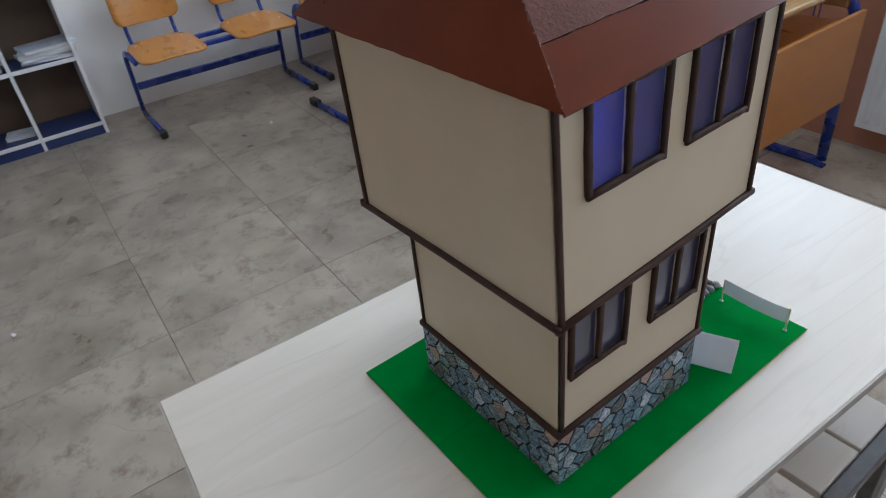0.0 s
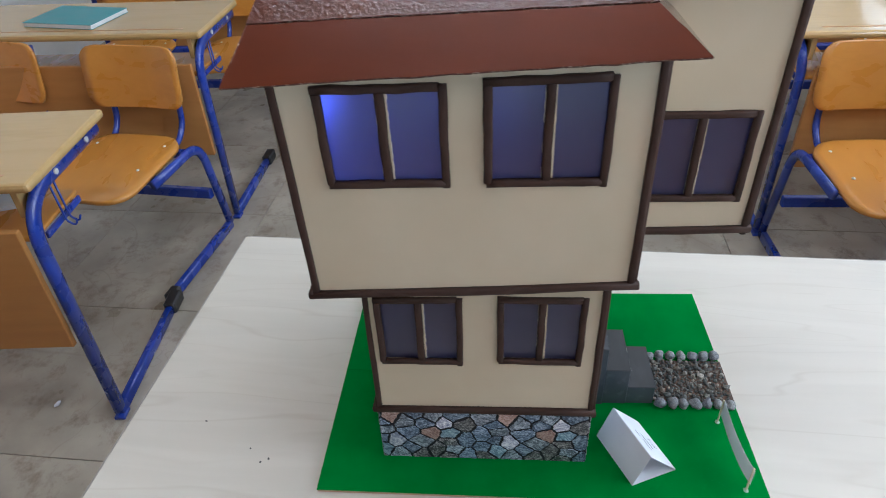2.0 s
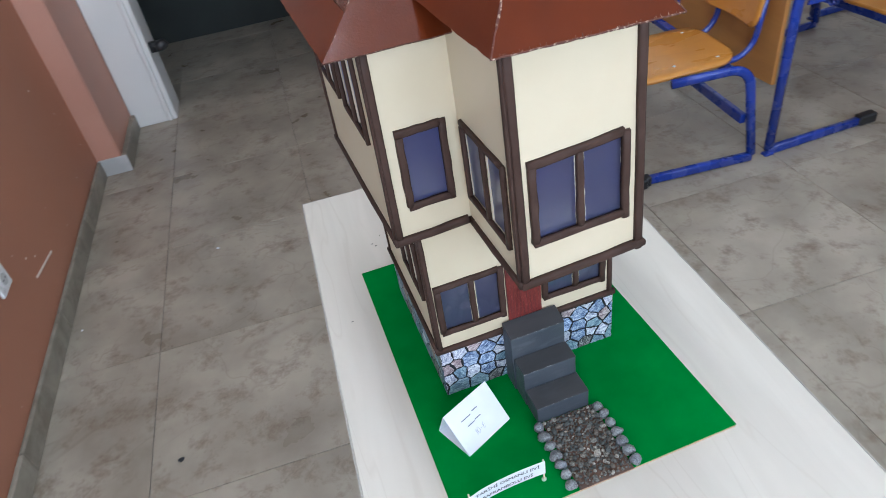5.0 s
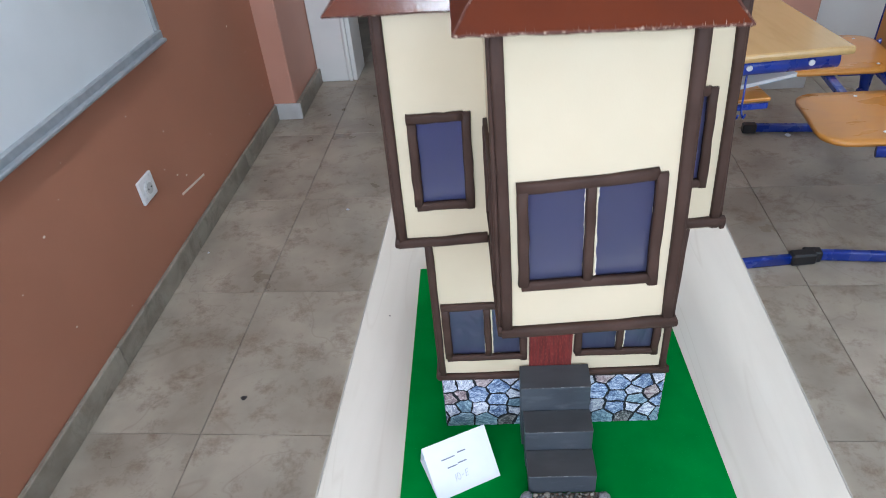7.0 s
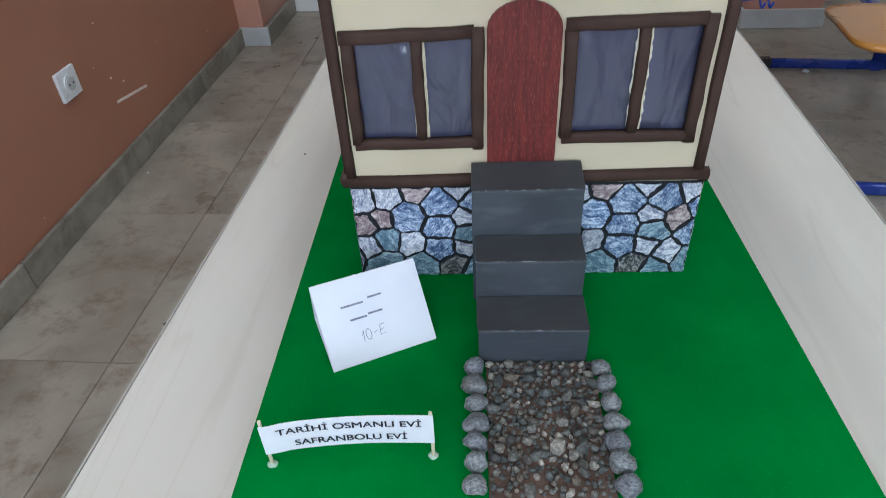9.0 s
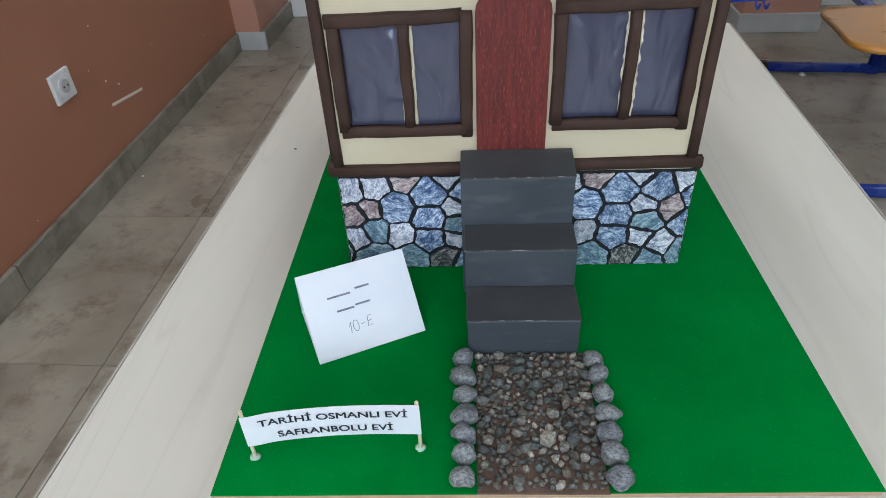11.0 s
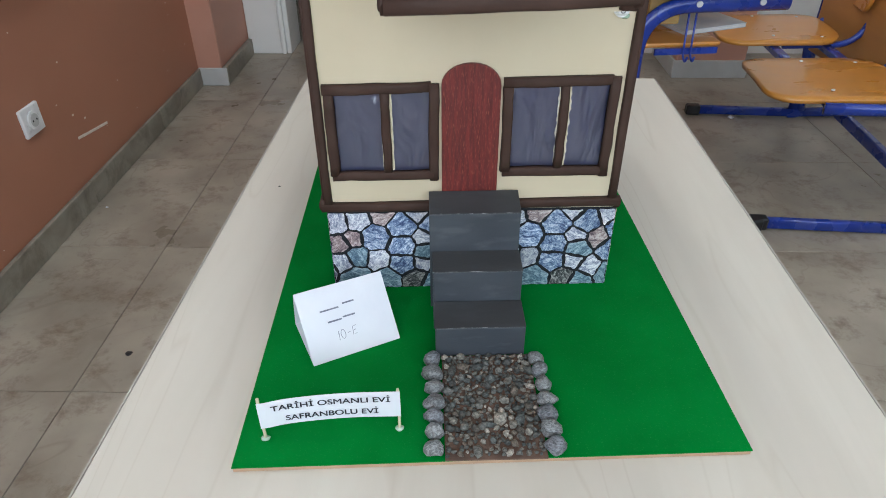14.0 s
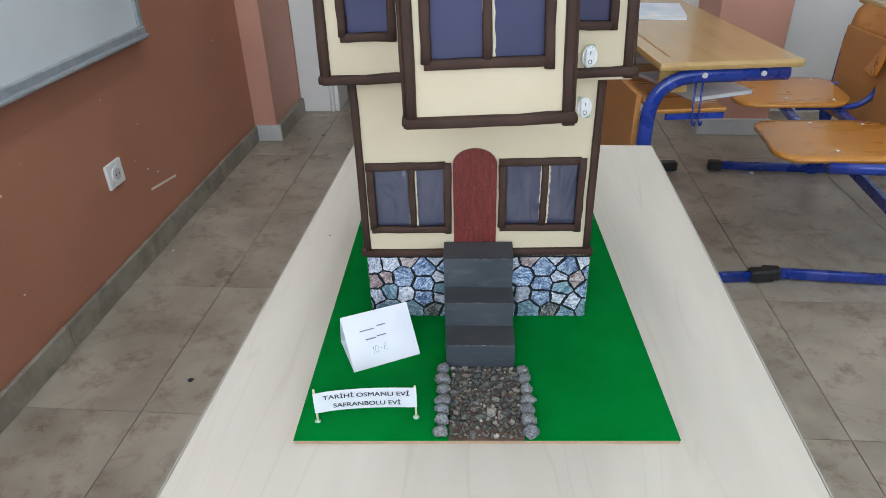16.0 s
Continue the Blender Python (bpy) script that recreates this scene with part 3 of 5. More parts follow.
# fluorescent fitting over the table
fit_ = thing("ceiling_light", (-0.12, 0.50, H), "lit white fluorescent ceiling light over the table", "ceiling light")
part("housing", boxed((-0.205, -0.12, H - 0.045), (-0.035, 1.12, H - 0.0005), 0.004), M_PLASTIC, fit_)
for x in (-0.165, -0.075):
    bm = bmesh.new()
    sweep(bm, [(x, -0.09, H - 0.066), (x, 1.09, H - 0.066)], 0.018, sides=12)
    part("tube", bm, M_TUBE, fit_, "glowing white fluorescent tube", smooth=True)
    for y in (-0.105, 1.105):
        part("socket_end", boxed((x - 0.014, y - 0.012, H - 0.085), (x + 0.014, y + 0.012, H - 0.0455), 0.003), M_PLASTIC, fit_)
for i, wx in enumerate(WINDOW_X):
    w = thing(f"window_{i + 1}", (wx, Y0 - 0.15, 0.98), "white framed classroom window over the radiator", "window", kind="structure")
    for x in (-0.74, -0.025, 0.69):
        part("window_frame", boxed((wx + x, Y0 - 0.18, 0.98), (wx + x + 0.05, Y0 - 0.12, 3.06), 0.004), M_PLASTIC, w)
    for z in (0.98, 3.01):
        part("window_frame", boxed((wx - 0.69, Y0 - 0.179, z), (wx + 0.69, Y0 - 0.121, z + 0.05), 0.004), M_PLASTIC, w)
    part("window_sill", boxed((wx - 0.76, Y0 + 0.002, 0.94), (wx + 0.76, Y0 + 0.06, 0.975), 0.004), M_WHITE, w)

# door frame and the leaf that stands open into the corridor
d = thing("door_1", (X0 + 0.36, Y1, 0), "white painted door frame of an open classroom door", "door", kind="structure")
for x, wide in ((X0 + 0.115, 0.174), (X0 + 1.31, 0.06)):
    part("door_jamb", boxed((x, Y1 - 0.03, 0), (x + wide, Y1 + 0.21, 2.14), 0.004), M_WHITE, d)
part("door_moulding", boxed((X0 + 0.2895, Y1 - 0.042, 0), (X0 + 0.314, Y1 + 0.21, 2.14), 0.009, 3), M_WHITE, d)
part("door_moulding", boxed((X0 + 0.3145, Y1 - 0.024, 0), (X0 + 0.338, Y1 + 0.21, 2.14), 0.003), M_WHITE, d)
part("door_head", boxed((X0 + 0.3385, Y1 - 0.03, 2.08), (X0 + 1.3095, Y1 + 0.21, 2.14), 0.004), M_WHITE, d)
bm = bmesh.new()
lump(bm, (X0 + 0.395, Y1 + 0.03, 0.385), (0.040, 0.030, 0.030), 3, 2, 0.25)
box(bm, (X0 + 0.3385, Y1 + 0.015, 0.36), (X0 + 0.38, Y1 + 0.045, 0.41))
part("door_stop", bm, M_BLACK, d, "black rubber stop beside the frame", smooth=True)

# foot of the pier
SK = 0.085
pier_base = thing("baseboard", (1.042, 2.86, 0), "pale grey tile skirting round the pier", "skirting", kind="structure")
part("skirting_tile", boxed((1.028, 2.860, 0), (1.389, 2.8745, SK), 0.003), M_PALESKIRT, pier_base)
part("skirting_tile", boxed((1.028, 2.875, 0), (1.0415, Y1 - 0.001, SK), 0.003), M_PALESKIRT, pier_base)


def skirting(lo, hi, words, tile=None):
    """A row of skirting tiles along y with thin joints."""
    base = thing("baseboard", (lo[0], lo[1], 0), words, "skirting", kind="structure")
    y = lo[1]
    while y < hi[1] - 0.01:
        e = min(hi[1], y + 0.606)
        part("skirting_tile", boxed((lo[0], y + 0.0012, lo[2]), (hi[0], e - 0.0012, hi[2]), 0.003), tile or M_SKIRT, base)
        y = e
    return base


skirting((X0 + 0.001, Y0, 0), (X0 + 0.016, 2.729, SK), "grey-brown tile skirting along the brown wall")
skirting((X0 + 0.001, 2.730, 0), (X0 + 0.138, 2.744, SK), "pale grey tile skirting round the column", M_PALESKIRT)
skirting((X0 + 0.113, 2.7445, 0), (X0 + 0.138, Y1 - 0.04, SK), "grey-brown tile skirting along the column's side")

# whiteboard
wb = thing("whiteboard", (X0, 0.4, 0.78), "white enamel whiteboard with a grey aluminium frame", "whiteboard")
WBZ, WBY0, WBY1 = 0.739, -0.9, 1.825
part("board_face", boxed((X0 + 0.002, WBY0 + 0.03, WBZ + 0.03), (X0 + 0.018, WBY1 - 0.03, 2.0)), M_BOARDFACE, wb)
part("frame_rail", boxed((X0 + 0.001, WBY0, WBZ), (X0 + 0.03, WBY1, WBZ + 0.03), 0.004), M_ALU, wb, "grey aluminium lower rail")
part("frame_rail", boxed((X0 + 0.001, WBY0, 2.0), (X0 + 0.03, WBY1, 2.03), 0.004), M_ALU, wb)
part("frame_rail", boxed((X0 + 0.001, WBY1 - 0.03, WBZ + 0.0305), (X0 + 0.028, WBY1, 1.9995), 0.004), M_ALU, wb)
part("frame_rail", boxed((X0 + 0.001, WBY0, WBZ + 0.0305), (X0 + 0.028, WBY0 + 0.03, 1.9995), 0.004), M_ALU, wb)
part("pen_tray", boxed((X0 + 0.0305, WBY0 + 0.02, WBZ - 0.004), (X0 + 0.05, WBY1 - 0.02, WBZ + 0.008), 0.003), M_ALU, wb)

# socket and the scratch beside it
so = thing("wall_socket", (X0, 1.42, 0.40), "white plastic wall socket on the brown wall", "socket")
part("plate", boxed((X0 + 0.001, 1.4035, 0.332), (X0 + 0.012, 1.4965, 0.415), 0.004, 2), M_PLASTIC, so)
bm = bmesh.new()
sweep(bm, [(X0 + 0.0125, 1.450, 0.3735), (X0 + 0.0165, 1.450, 0.3735)], 0.027, sides=24)
part("ring", bm, M_PLASTIC, so)
bm = bmesh.new()
sweep(bm, [(X0 + 0.0168, 1.450, 0.3735), (X0 + 0.0178, 1.450, 0.3735)], 0.019, sides=20)
part("socket_well", bm, M_PALESKIRT, so, "grey recessed socket face")
for y in (1.4405, 1.4595):
    bm = bmesh.new()
    sweep(bm, [(X0 + 0.0179, y, 0.3735), (X0 + 0.0183, y, 0.3735)], 0.0032, sides=10)
    part("pin_hole", bm, M_BLACK, so)
bm = bmesh.new()
sweep(bm, [(X0 + 0.0005, 1.648, 0.225), (X0 + 0.0005, 1.743, 0.211), (X0 + 0.0005, 1.841, 0.197)], 0.0052, 0.0014, sides=6, up=(1, 0, 0))
single("wall_scratch", bm, M_SCRATCH, "pale scratch in the brown wall paint", "scratch", kind="structure")
rng = random.Random(8)
for y, z, size in [(1.66, 0.30, 1.0), (1.72, 0.265, 1.0), (2.42, 0.585, 1.0), (0.97, 0.52, 1.0)] + [(rng.uniform(0.7, 2.65), rng.uniform(0.11, 0.66), rng.uniform(0.3, 0.75)) for k in range(16)]:
    bm = bmesh.new()
    lump(bm, (X0 + 0.0006, y, z), (0.001, 0.006 * size, 0.004 * size), y, 1, 0.6)
    single("wall_chip", bm, M_SCRATCH, "small pale chip in the wall paint", "chip", kind="structure")

# radiator under the window
rad = thing("radiator", (-0.05, Y0 + 0.07, 0.1), "white ribbed panel radiator below the window", "radiator")
part("panel", boxed((-0.70, Y0 + 0.05, 0.12), (0.66, Y0 + 0.09, 0.88), 0.006, 2), M_RAD, rad)
for i in range(32):
    x = -0.67 + i * 0.041
    part("rib", boxed((x, Y0 + 0.0905, 0.15), (x + 0.024, Y0 + 0.098, 0.85), 0.004), M_RAD, rad)
part("top_grille", boxed((-0.70, Y0 + 0.03, 0.8805), (0.66, Y0 + 0.1, 0.895), 0.003), M_RAD, rad)
for x in (-0.5, 0.4):
    part("foot", boxed((x, Y0 + 0.055, 0), (x + 0.03, Y0 + 0.085, 0.1195)), M_RAD, rad)

for ob in set(bpy.data.objects) - BEFORE_ROOM:
    if ob.parent is None:
        turned(ob)

# ---------------------------------------------------------------- table
# table and model are drawn at a smaller size and enlarged together afterwards
BEFORE_TABLE = set(bpy.data.objects)
MODEL = Matrix.Translation((-0.03, -0.3, 1.2)) @ Matrix.Scale(1.0762, 4) @ Matrix.Translation((0.03, 0.3, -1.2))
FLOOR_Z = 0.085
TA = radians(-3.1)
TW, TL, TZ = 0.574, 1.155, 0.75
tc = Vector((0.050, 0.772, 0)) - Vector((-math.sin(TA), math.cos(TA), 0)) * TL / 2
table = thing("table", (0, 0, 0), "pale wood-grain laminate table with grey steel legs", "table")
part("tabletop", boxed((-TW / 2, -TL / 2, TZ - 0.018), (TW / 2, TL / 2, TZ), 0.0015), M_TABLE, table)
for lo, hi in (((-TW / 2 - 0.002, -TL / 2, TZ - 0.017), (-TW / 2 - 0.0003, TL / 2, TZ - 0.001)), ((TW / 2 + 0.0003, -TL / 2, TZ - 0.017), (TW / 2 + 0.002, TL / 2, TZ - 0.001)),
               ((-TW / 2, TL / 2 + 0.0003, TZ - 0.017), (TW / 2, TL / 2 + 0.002, TZ - 0.001)), ((-TW / 2, -TL / 2 - 0.002, TZ - 0.017), (TW / 2, -TL / 2 - 0.0003, TZ - 0.001))):
    part("edge_band", boxed(lo, hi), M_EDGE, table, "worn grey edge band")
for sx in (-1, 1):
    part("side_rail", boxed((sx * (TW / 2 - 0.035) - 0.012, -TL / 2 + 0.08, TZ - 0.06), (sx * (TW / 2 - 0.035) + 0.012, TL / 2 - 0.08, TZ - 0.0185), 0.003), M_STEEL, table)
    for sy in (-1, 1):
        bm = bmesh.new()
        x, y = sx * (TW / 2 - 0.03), sy * (TL / 2 - 0.05)
        sweep(bm, [(x, y, FLOOR_Z + 0.012), (x, y, TZ - 0.0185)], 0.02, 0.014, sides=8, up=(1, 0, 0), square=True)
        leg = part("leg", bm, M_STEEL, table, "grey flat steel leg")
        part("foot", boxed((x - 0.022, y - 0.02, FLOOR_Z), (x + 0.022, y + 0.02, FLOOR_Z + 0.0118), 0.003), M_BLACK, leg)
        for z in (0.40, 0.62):
            bm = bmesh.new()
            sweep(bm, [(x + sx * 0.0145, y, z), (x + sx * 0.019, y, z)], 0.006, sides=8)
            part("bolt", bm, M_SCREW, leg)
for sy in (-1, 1):
    part("end_rail", boxed((-TW / 2 + 0.05, sy * (TL / 2 - 0.05) - 0.01, TZ - 0.06), (TW / 2 - 0.05, sy * (TL / 2 - 0.05) + 0.01, TZ - 0.0185), 0.003), M_STEEL, table)
table.matrix_basis = pose(tc.x, tc.y, 0, 0, 0, math.degrees(TA))

# ---------------------------------------------------------------- model base board
ZB = 0.755
bb = thing("green_display_board", (0, 0.25, TZ), "green felt covered cardboard base of the model house", "model base")


def board_sheet(z0, z1, inset):
    """A sheet over the board's four corners, which are not quite square."""
    bm = boxed((-1, -1, z0), (1, 1, z1))
    for v in bm.verts:
        (x, y) = {(-1, -1): (-0.1775, 0.0005), (1, -1): (0.1830, 0.0045), (1, 1): (0.1780, 0.5085), (-1, 1): (-0.1765, 0.5095)}[round(v.co.x), round(v.co.y)]
        v.co.x, v.co.y = x - math.copysign(inset, x), y + (inset if y < 0.2 else -inset)
    bmesh.ops.bevel(bm, geom=bm.edges[:], offset=0.0004, segments=1, affect="EDGES", profile=0.5)
    return bm


part("board", board_sheet(TZ, ZB - 0.0012, 0.0006), M_BOARD, bb, "tan cardboard board under the felt")
part("felt", board_sheet(ZB - 0.0011, ZB, 0.0), M_FELT, bb, "bright green felt sheet")
part("felt_patch", boxed((0.010, 0.4395, ZB + 0.0001), (0.1775, 0.5080, ZB + 0.0010), 0.0003), M_FELT, bb, "second felt piece overlapping with a seam")

# ---------------------------------------------------------------- model house
house = thing("model_house", (-0.004, 0.318, ZB), "cream cardboard model of an old timber house, brown roof", "model house")
random.seed(5)


# how much larger than its neighbours a stone of each tone grows, in square metres
BULK = {"b": 7e-5, "w": 2e-5, "t": 5e-5, "p": 0.0, "k": 3e-5, "s": 3e-5, "g": 4e-5, "o": 1e-5}


def stone_cells(w, h, centres):
    """Cuts a rectangle w by h into one angular stone for each centre (x, y, tone)."""
    rng = random.Random(len(centres))
    cells = []
    for i, p in enumerate(centres):
        poly = [(0, 0), (w, 0), (w, h), (0, h)]
        for j, q in enumerate(centres):
            if i == j or abs(p[0] - q[0]) > 0.06:
                continue
            mx, my, nx, ny = (p[0] + q[0]) / 2, (p[1] + q[1]) / 2, q[0] - p[0], q[1] - p[1]
            ln = math.hypot(nx, ny)
            nx, ny = nx / ln, ny / ln
            lim = mx * nx + my * ny + (BULK[p[2]] - BULK[q[2]]) / (2 * ln) - rng.uniform(0.0002, 0.0016)
            out = []
            for a, b in zip(poly, poly[1:] + poly[:1]):
                da, db = a[0] * nx + a[1] * ny - lim, b[0] * nx + b[1] * ny - lim
                if da <= 0:
                    out.append(a)
                if da * db < 0:
                    s = da / (da - db)
                    out.append((a[0] + (b[0] - a[0]) * s, a[1] + (b[1] - a[1]) * s))
            poly = out
            if len(poly) < 3:
                break
        if len(poly) >= 3:
            cells.append((poly, rng, p[2]))
    return cells


def repeated(pattern, period, shift, w):
    """The printed paper repeats itself along the wall."""
    return [(u + k * period - shift, v, tone) for k in range(-1, 4) for u, v, tone in pattern if -0.02 < u + k * period - shift < w + 0.02]


def stone_piece(poly, rng, tone, frame_m, parent, depth=0.0006):
    """One stone with an uneven broken outline, slightly proud of its joint."""
    outline = []
    n = len(poly)
    for i in range(n):
        a, b, c = Vector(poly[i - 1]), Vector(poly[i]), Vector(poly[(i + 1) % n])
        for q in (a, c):
            e = q - b
            if e.length > 1e-5:
                outline.append(b + e * min(0.16, 0.0011 / e.length))
        e = c - b
        count = int(e.length / 0.0045)
        side = Vector((-e.y, e.x)).normalized()
        for k in range(count):
            f = 0.18 + 0.64 * (k + 0.5 + rng.uniform(-0.3, 0.3)) / count
            outline.append(b + e * f + side * rng.uniform(-0.0001, 0.0011))
    bm = bmesh.new()
    low = [bm.verts.new((p.x, p.y, 0)) for p in outline]
    cen = sum(outline, Vector((0, 0))) / len(outline)
    top = [bm.verts.new((*(p + (cen - p).normalized() * 0.0003), depth)) for p in outline]
    bm.faces.new(top)
    for i in range(len(low)):
        j = (i + 1) % len(low)
        bm.faces.new((low[i], low[j], top[j], top[i]))
    bm.transform(frame_m)
    part("stone", bm, PRINTS[tone], parent)


def plane_frame(o, u, v):
    u, v = Vector(u).normalized(), Vector(v).normalized()
    n = u.cross(v)
    m = Matrix.Identity(4)
    for i, c in enumerate((u, v, n, Vector(o))):
        m.col[i][:3] = c
    return m


BX0, BX1, BY0, BY1, BZ1 = -0.127, 0.123, 0.199, 0.437, 0.838
plinth = part("plinth", boxed((BX0, BY0, ZB), (BX1, BY1, BZ1)), M_JOINT, house, "plinth covered with printed stone pattern")
# the large stones of the print on the front, in millimetres along and up
FRONT_PRINT = [(u / 1000, v / 1000, tone) for u, v, tone in (
    (7, 71, "w"), (24, 73, "w"), (47, 79, "p"), (79, 80, "w"), (64, 66, "b"), (9, 49, "p"), (19, 54, "p"), (39, 55, "b"), (64, 45, "b"),
    (81, 53, "w"), (10, 29, "w"), (22, 34, "t"), (40, 31, "w"), (63, 27, "b"), (20, 13, "t"), (49, 11, "t"), (73, 10, "k"), (91, 70, "b"),
    (83, 40, "t"), (102, 53, "p"), (80, 28, "w"), (99, 18, "w"), (91, 3, "t"), (107, 76, "w"), (120, 62, "b"), (118, 38, "b"), (114, 12, "t"), (127, 22, "w"), (124, 80, "w"))]
# the smaller slaty stones of the print on the other sides, shade put into their tones
rng = random.Random(21)
SIDE_PRINT = []
for row, (v, tones) in enumerate(((0.005, "kgkks"), (0.018, "tskgs"), (0.033, "swgks"), (0.047, "gsots"), (0.061, "sgswk"), (0.075, "osgsg"))):
    for c, tone in enumerate(tones):
        SIDE_PRINT.append(((c + 0.5 + (0.27 if row % 2 else -0.23) + rng.uniform(-0.33, 0.33)) * 0.132 / len(tones), v + rng.uniform(-0.004, 0.004), tone))
for o, u, w, pattern, period, shift in (((BX0, BY0, ZB), (1, 0, 0), BX1 - BX0, FRONT_PRINT, 0.136, 0.0), ((BX0, BY1, ZB), (0, -1, 0), BY1 - BY0, SIDE_PRINT, 0.132, 0.012),
                                        ((BX1, BY1, ZB), (-1, 0, 0), BX1 - BX0, SIDE_PRINT, 0.132, 0.05), ((BX1, BY0, ZB), (0, 1, 0), BY1 - BY0, SIDE_PRINT, 0.132, 0.03)):
    f = plane_frame(o, u, (0, 0, 1))
    for poly, cut, tone in stone_cells(w, BZ1 - ZB - 0.002, repeated(pattern, period, shift, w)):
        stone_piece(poly, cut, tone, f, plinth)


def strip(bm, a, b, n, width=0.010, depth=0.0055, sag=0.0):
    """A half-round painted tube glued along a wall whose outer side is n."""
    a, b, n = Vector(a), Vector(b), Vector(n).normalized()
    d = (b - a).normalized()
    s = d.cross(n)
    steps = 6
    rings = []
    for i in range(steps + 1):
        t = i / steps
        p = a.lerp(b, t) + s * (sag * math.sin(math.pi * t) + 0.0004 * random.uniform(-1, 1))
        k = 1 + 0.06 * random.uniform(-1, 1)
        ring = [bm.verts.new(p + s * (-width / 2 * k)), ]
        for j in range(1, 6):
            an = math.pi * (1 - j / 6)
            ring.append(bm.verts.new(p + s * (math.cos(an) * width / 2 * k) + n * (abs(math.sin(an)) ** 0.28 * depth * k)))
        ring.append(bm.verts.new(p + s * (width / 2 * k)))
        rings.append(ring)
    for r, q in zip(rings, rings[1:]):
        for j in range(6):
            f = bm.faces.new((r[j], q[j], q[j + 1], r[j + 1]))
            f.smooth = True
        bm.faces.new((r[6], q[6], q[0], r[0]))
    bm.faces.new(rings[0])
    bm.faces.new(rings[-1][::-1])
    return bm


def strip_part(name, a, b, n, parent, width=0.010, depth=0.0055, sag=0.0, label=""):
    return part(name, strip(bmesh.new(), a, b, n, width, depth, sag), M_STRIP, parent, label, smooth=True)


def window_unit(o, u, n, u0, v0, u1, v1, two=True, split=0.5, lean=0.0, fw=0.0085):
    """A model window on a wall: tubes round the opening, a mullion and film panes. Returns the openings."""
    o, u, n = Vector(o), Vector(u), Vector(n)
    z = Vector((0, 0, 1))

    def at(a, b, off=0.0):
        return o + u * a + z * b + n * off

    top = strip_part("window", at(u0, v1 - fw / 2 - lean), at(u1 - fw * 0.7, v1 - fw / 2 + lean), n, house, fw, 0.0040, 0.0004, "brown tube framed window with violet film panes")
    strip_part("frame_tube", at(u0 + 0.002, v0 + fw / 2), at(u1 - fw * 0.5, v0 + fw / 2 + lean * 0.5), n, top, fw, 0.0043)
    strip_part("frame_tube", at(u0 + fw / 2, v0 + fw * 0.6), at(u0 + fw / 2, v1 - fw * 1.0), n, top, fw, 0.0045)
    strip_part("frame_tube", at(u1 - fw / 2, v0), at(u1 - fw / 2 + 0.0006, v1 - 0.001), n, top, fw, 0.0045)
    um = u0 + (u1 - u0) * split
    if two:
        strip_part("mullion", at(um, v0 + fw * 0.9), at(um + 0.0005, v1 - fw * 0.9), n, top, 0.0075, 0.004)
        cuts = [(u0 + fw * 0.75, v0 + fw * 0.75, um - 0.0034, v1 - fw * 0.75), (um + 0.0053, v0 + fw * 0.75, u1 - fw * 0.75, v1 - fw * 0.75)]
    else:
        cuts = [(u0 + fw * 0.75, v0 + fw * 0.75, u1 - fw * 0.75, v1 - fw * 0.75)]
    for a0, b0, a1, b1 in cuts:
        bm = bmesh.new()
        f = plane_frame(at(0, 0, -0.0022), u, z)
        box(bm, (a0 - 0.0015, b0 - 0.0015, -0.0003), (a1 + 0.0015, b1 + 0.0015, 0))
        bm.transform(f)
        part("pane", bm, M_LOOSEFILM if o.z < 1.0 and n.y < -0.5 else M_FILM, top, "violet plastic film pane")
        sliver = bmesh.new()
        for upright, c0, lo, hi, sign in ((True, a1, b0, b1, -1), (True, a0, b0, b1, 1), (False, b0, a0, a1, 1)):
            widest = random.choice((0.0005, 0.0010, 0.0015) if n.y < -0.5 else (0.0003, 0.0006, 0.0010))
            last = None
            for i in range(25):
                q = lo + (hi - lo) * i / 24
                inner = c0 + sign * widest * max(0.05, random.uniform(-0.2, 1.0))
                ends = [at(c, q, -0.0012) if upright else at(q, c, -0.0012) for c in (c0 - sign * 0.0004, inner)]
                ends += [e + n * 0.0007 for e in ends]
                now = [sliver.verts.new(e) for e in ends]
                if last:
                    for x, y in ((0, 1), (1, 3), (3, 2), (2, 0)):
                        sliver.faces.new((last[x], last[y], now[y], now[x]))
                last = now
        part("torn_edge", sliver, M_RAWCARD, top, "pale torn card edge round the film")
    return cuts


def house_wall(label, o, u, n, w, h, windows, thick=0.002):
    """A card wall with its windows; o is its lower corner."""
    holes = []
    for q in windows:
        holes += window_unit(o, u, n, *q)
    return part("wall_panel", sheet_with_holes(o, u, (0, 0, 1), n, w, h, thick, holes), M_CREAM, house, label)


LX0, LX1, LY0, LY1, LZ0, LZ1 = -0.1275, 0.1200, 0.1995, 0.4365, BZ1, 1.036
UX0, UX1, UY0, UY1, UZ0, UZ1 = -0.1545, 0.1405, 0.1885, 0.4760, 1.0375, 1.268
AX0, AX1, AY0, AZ1 = -0.068, 0.0615, 0.0625, 1.292
T = 0.002
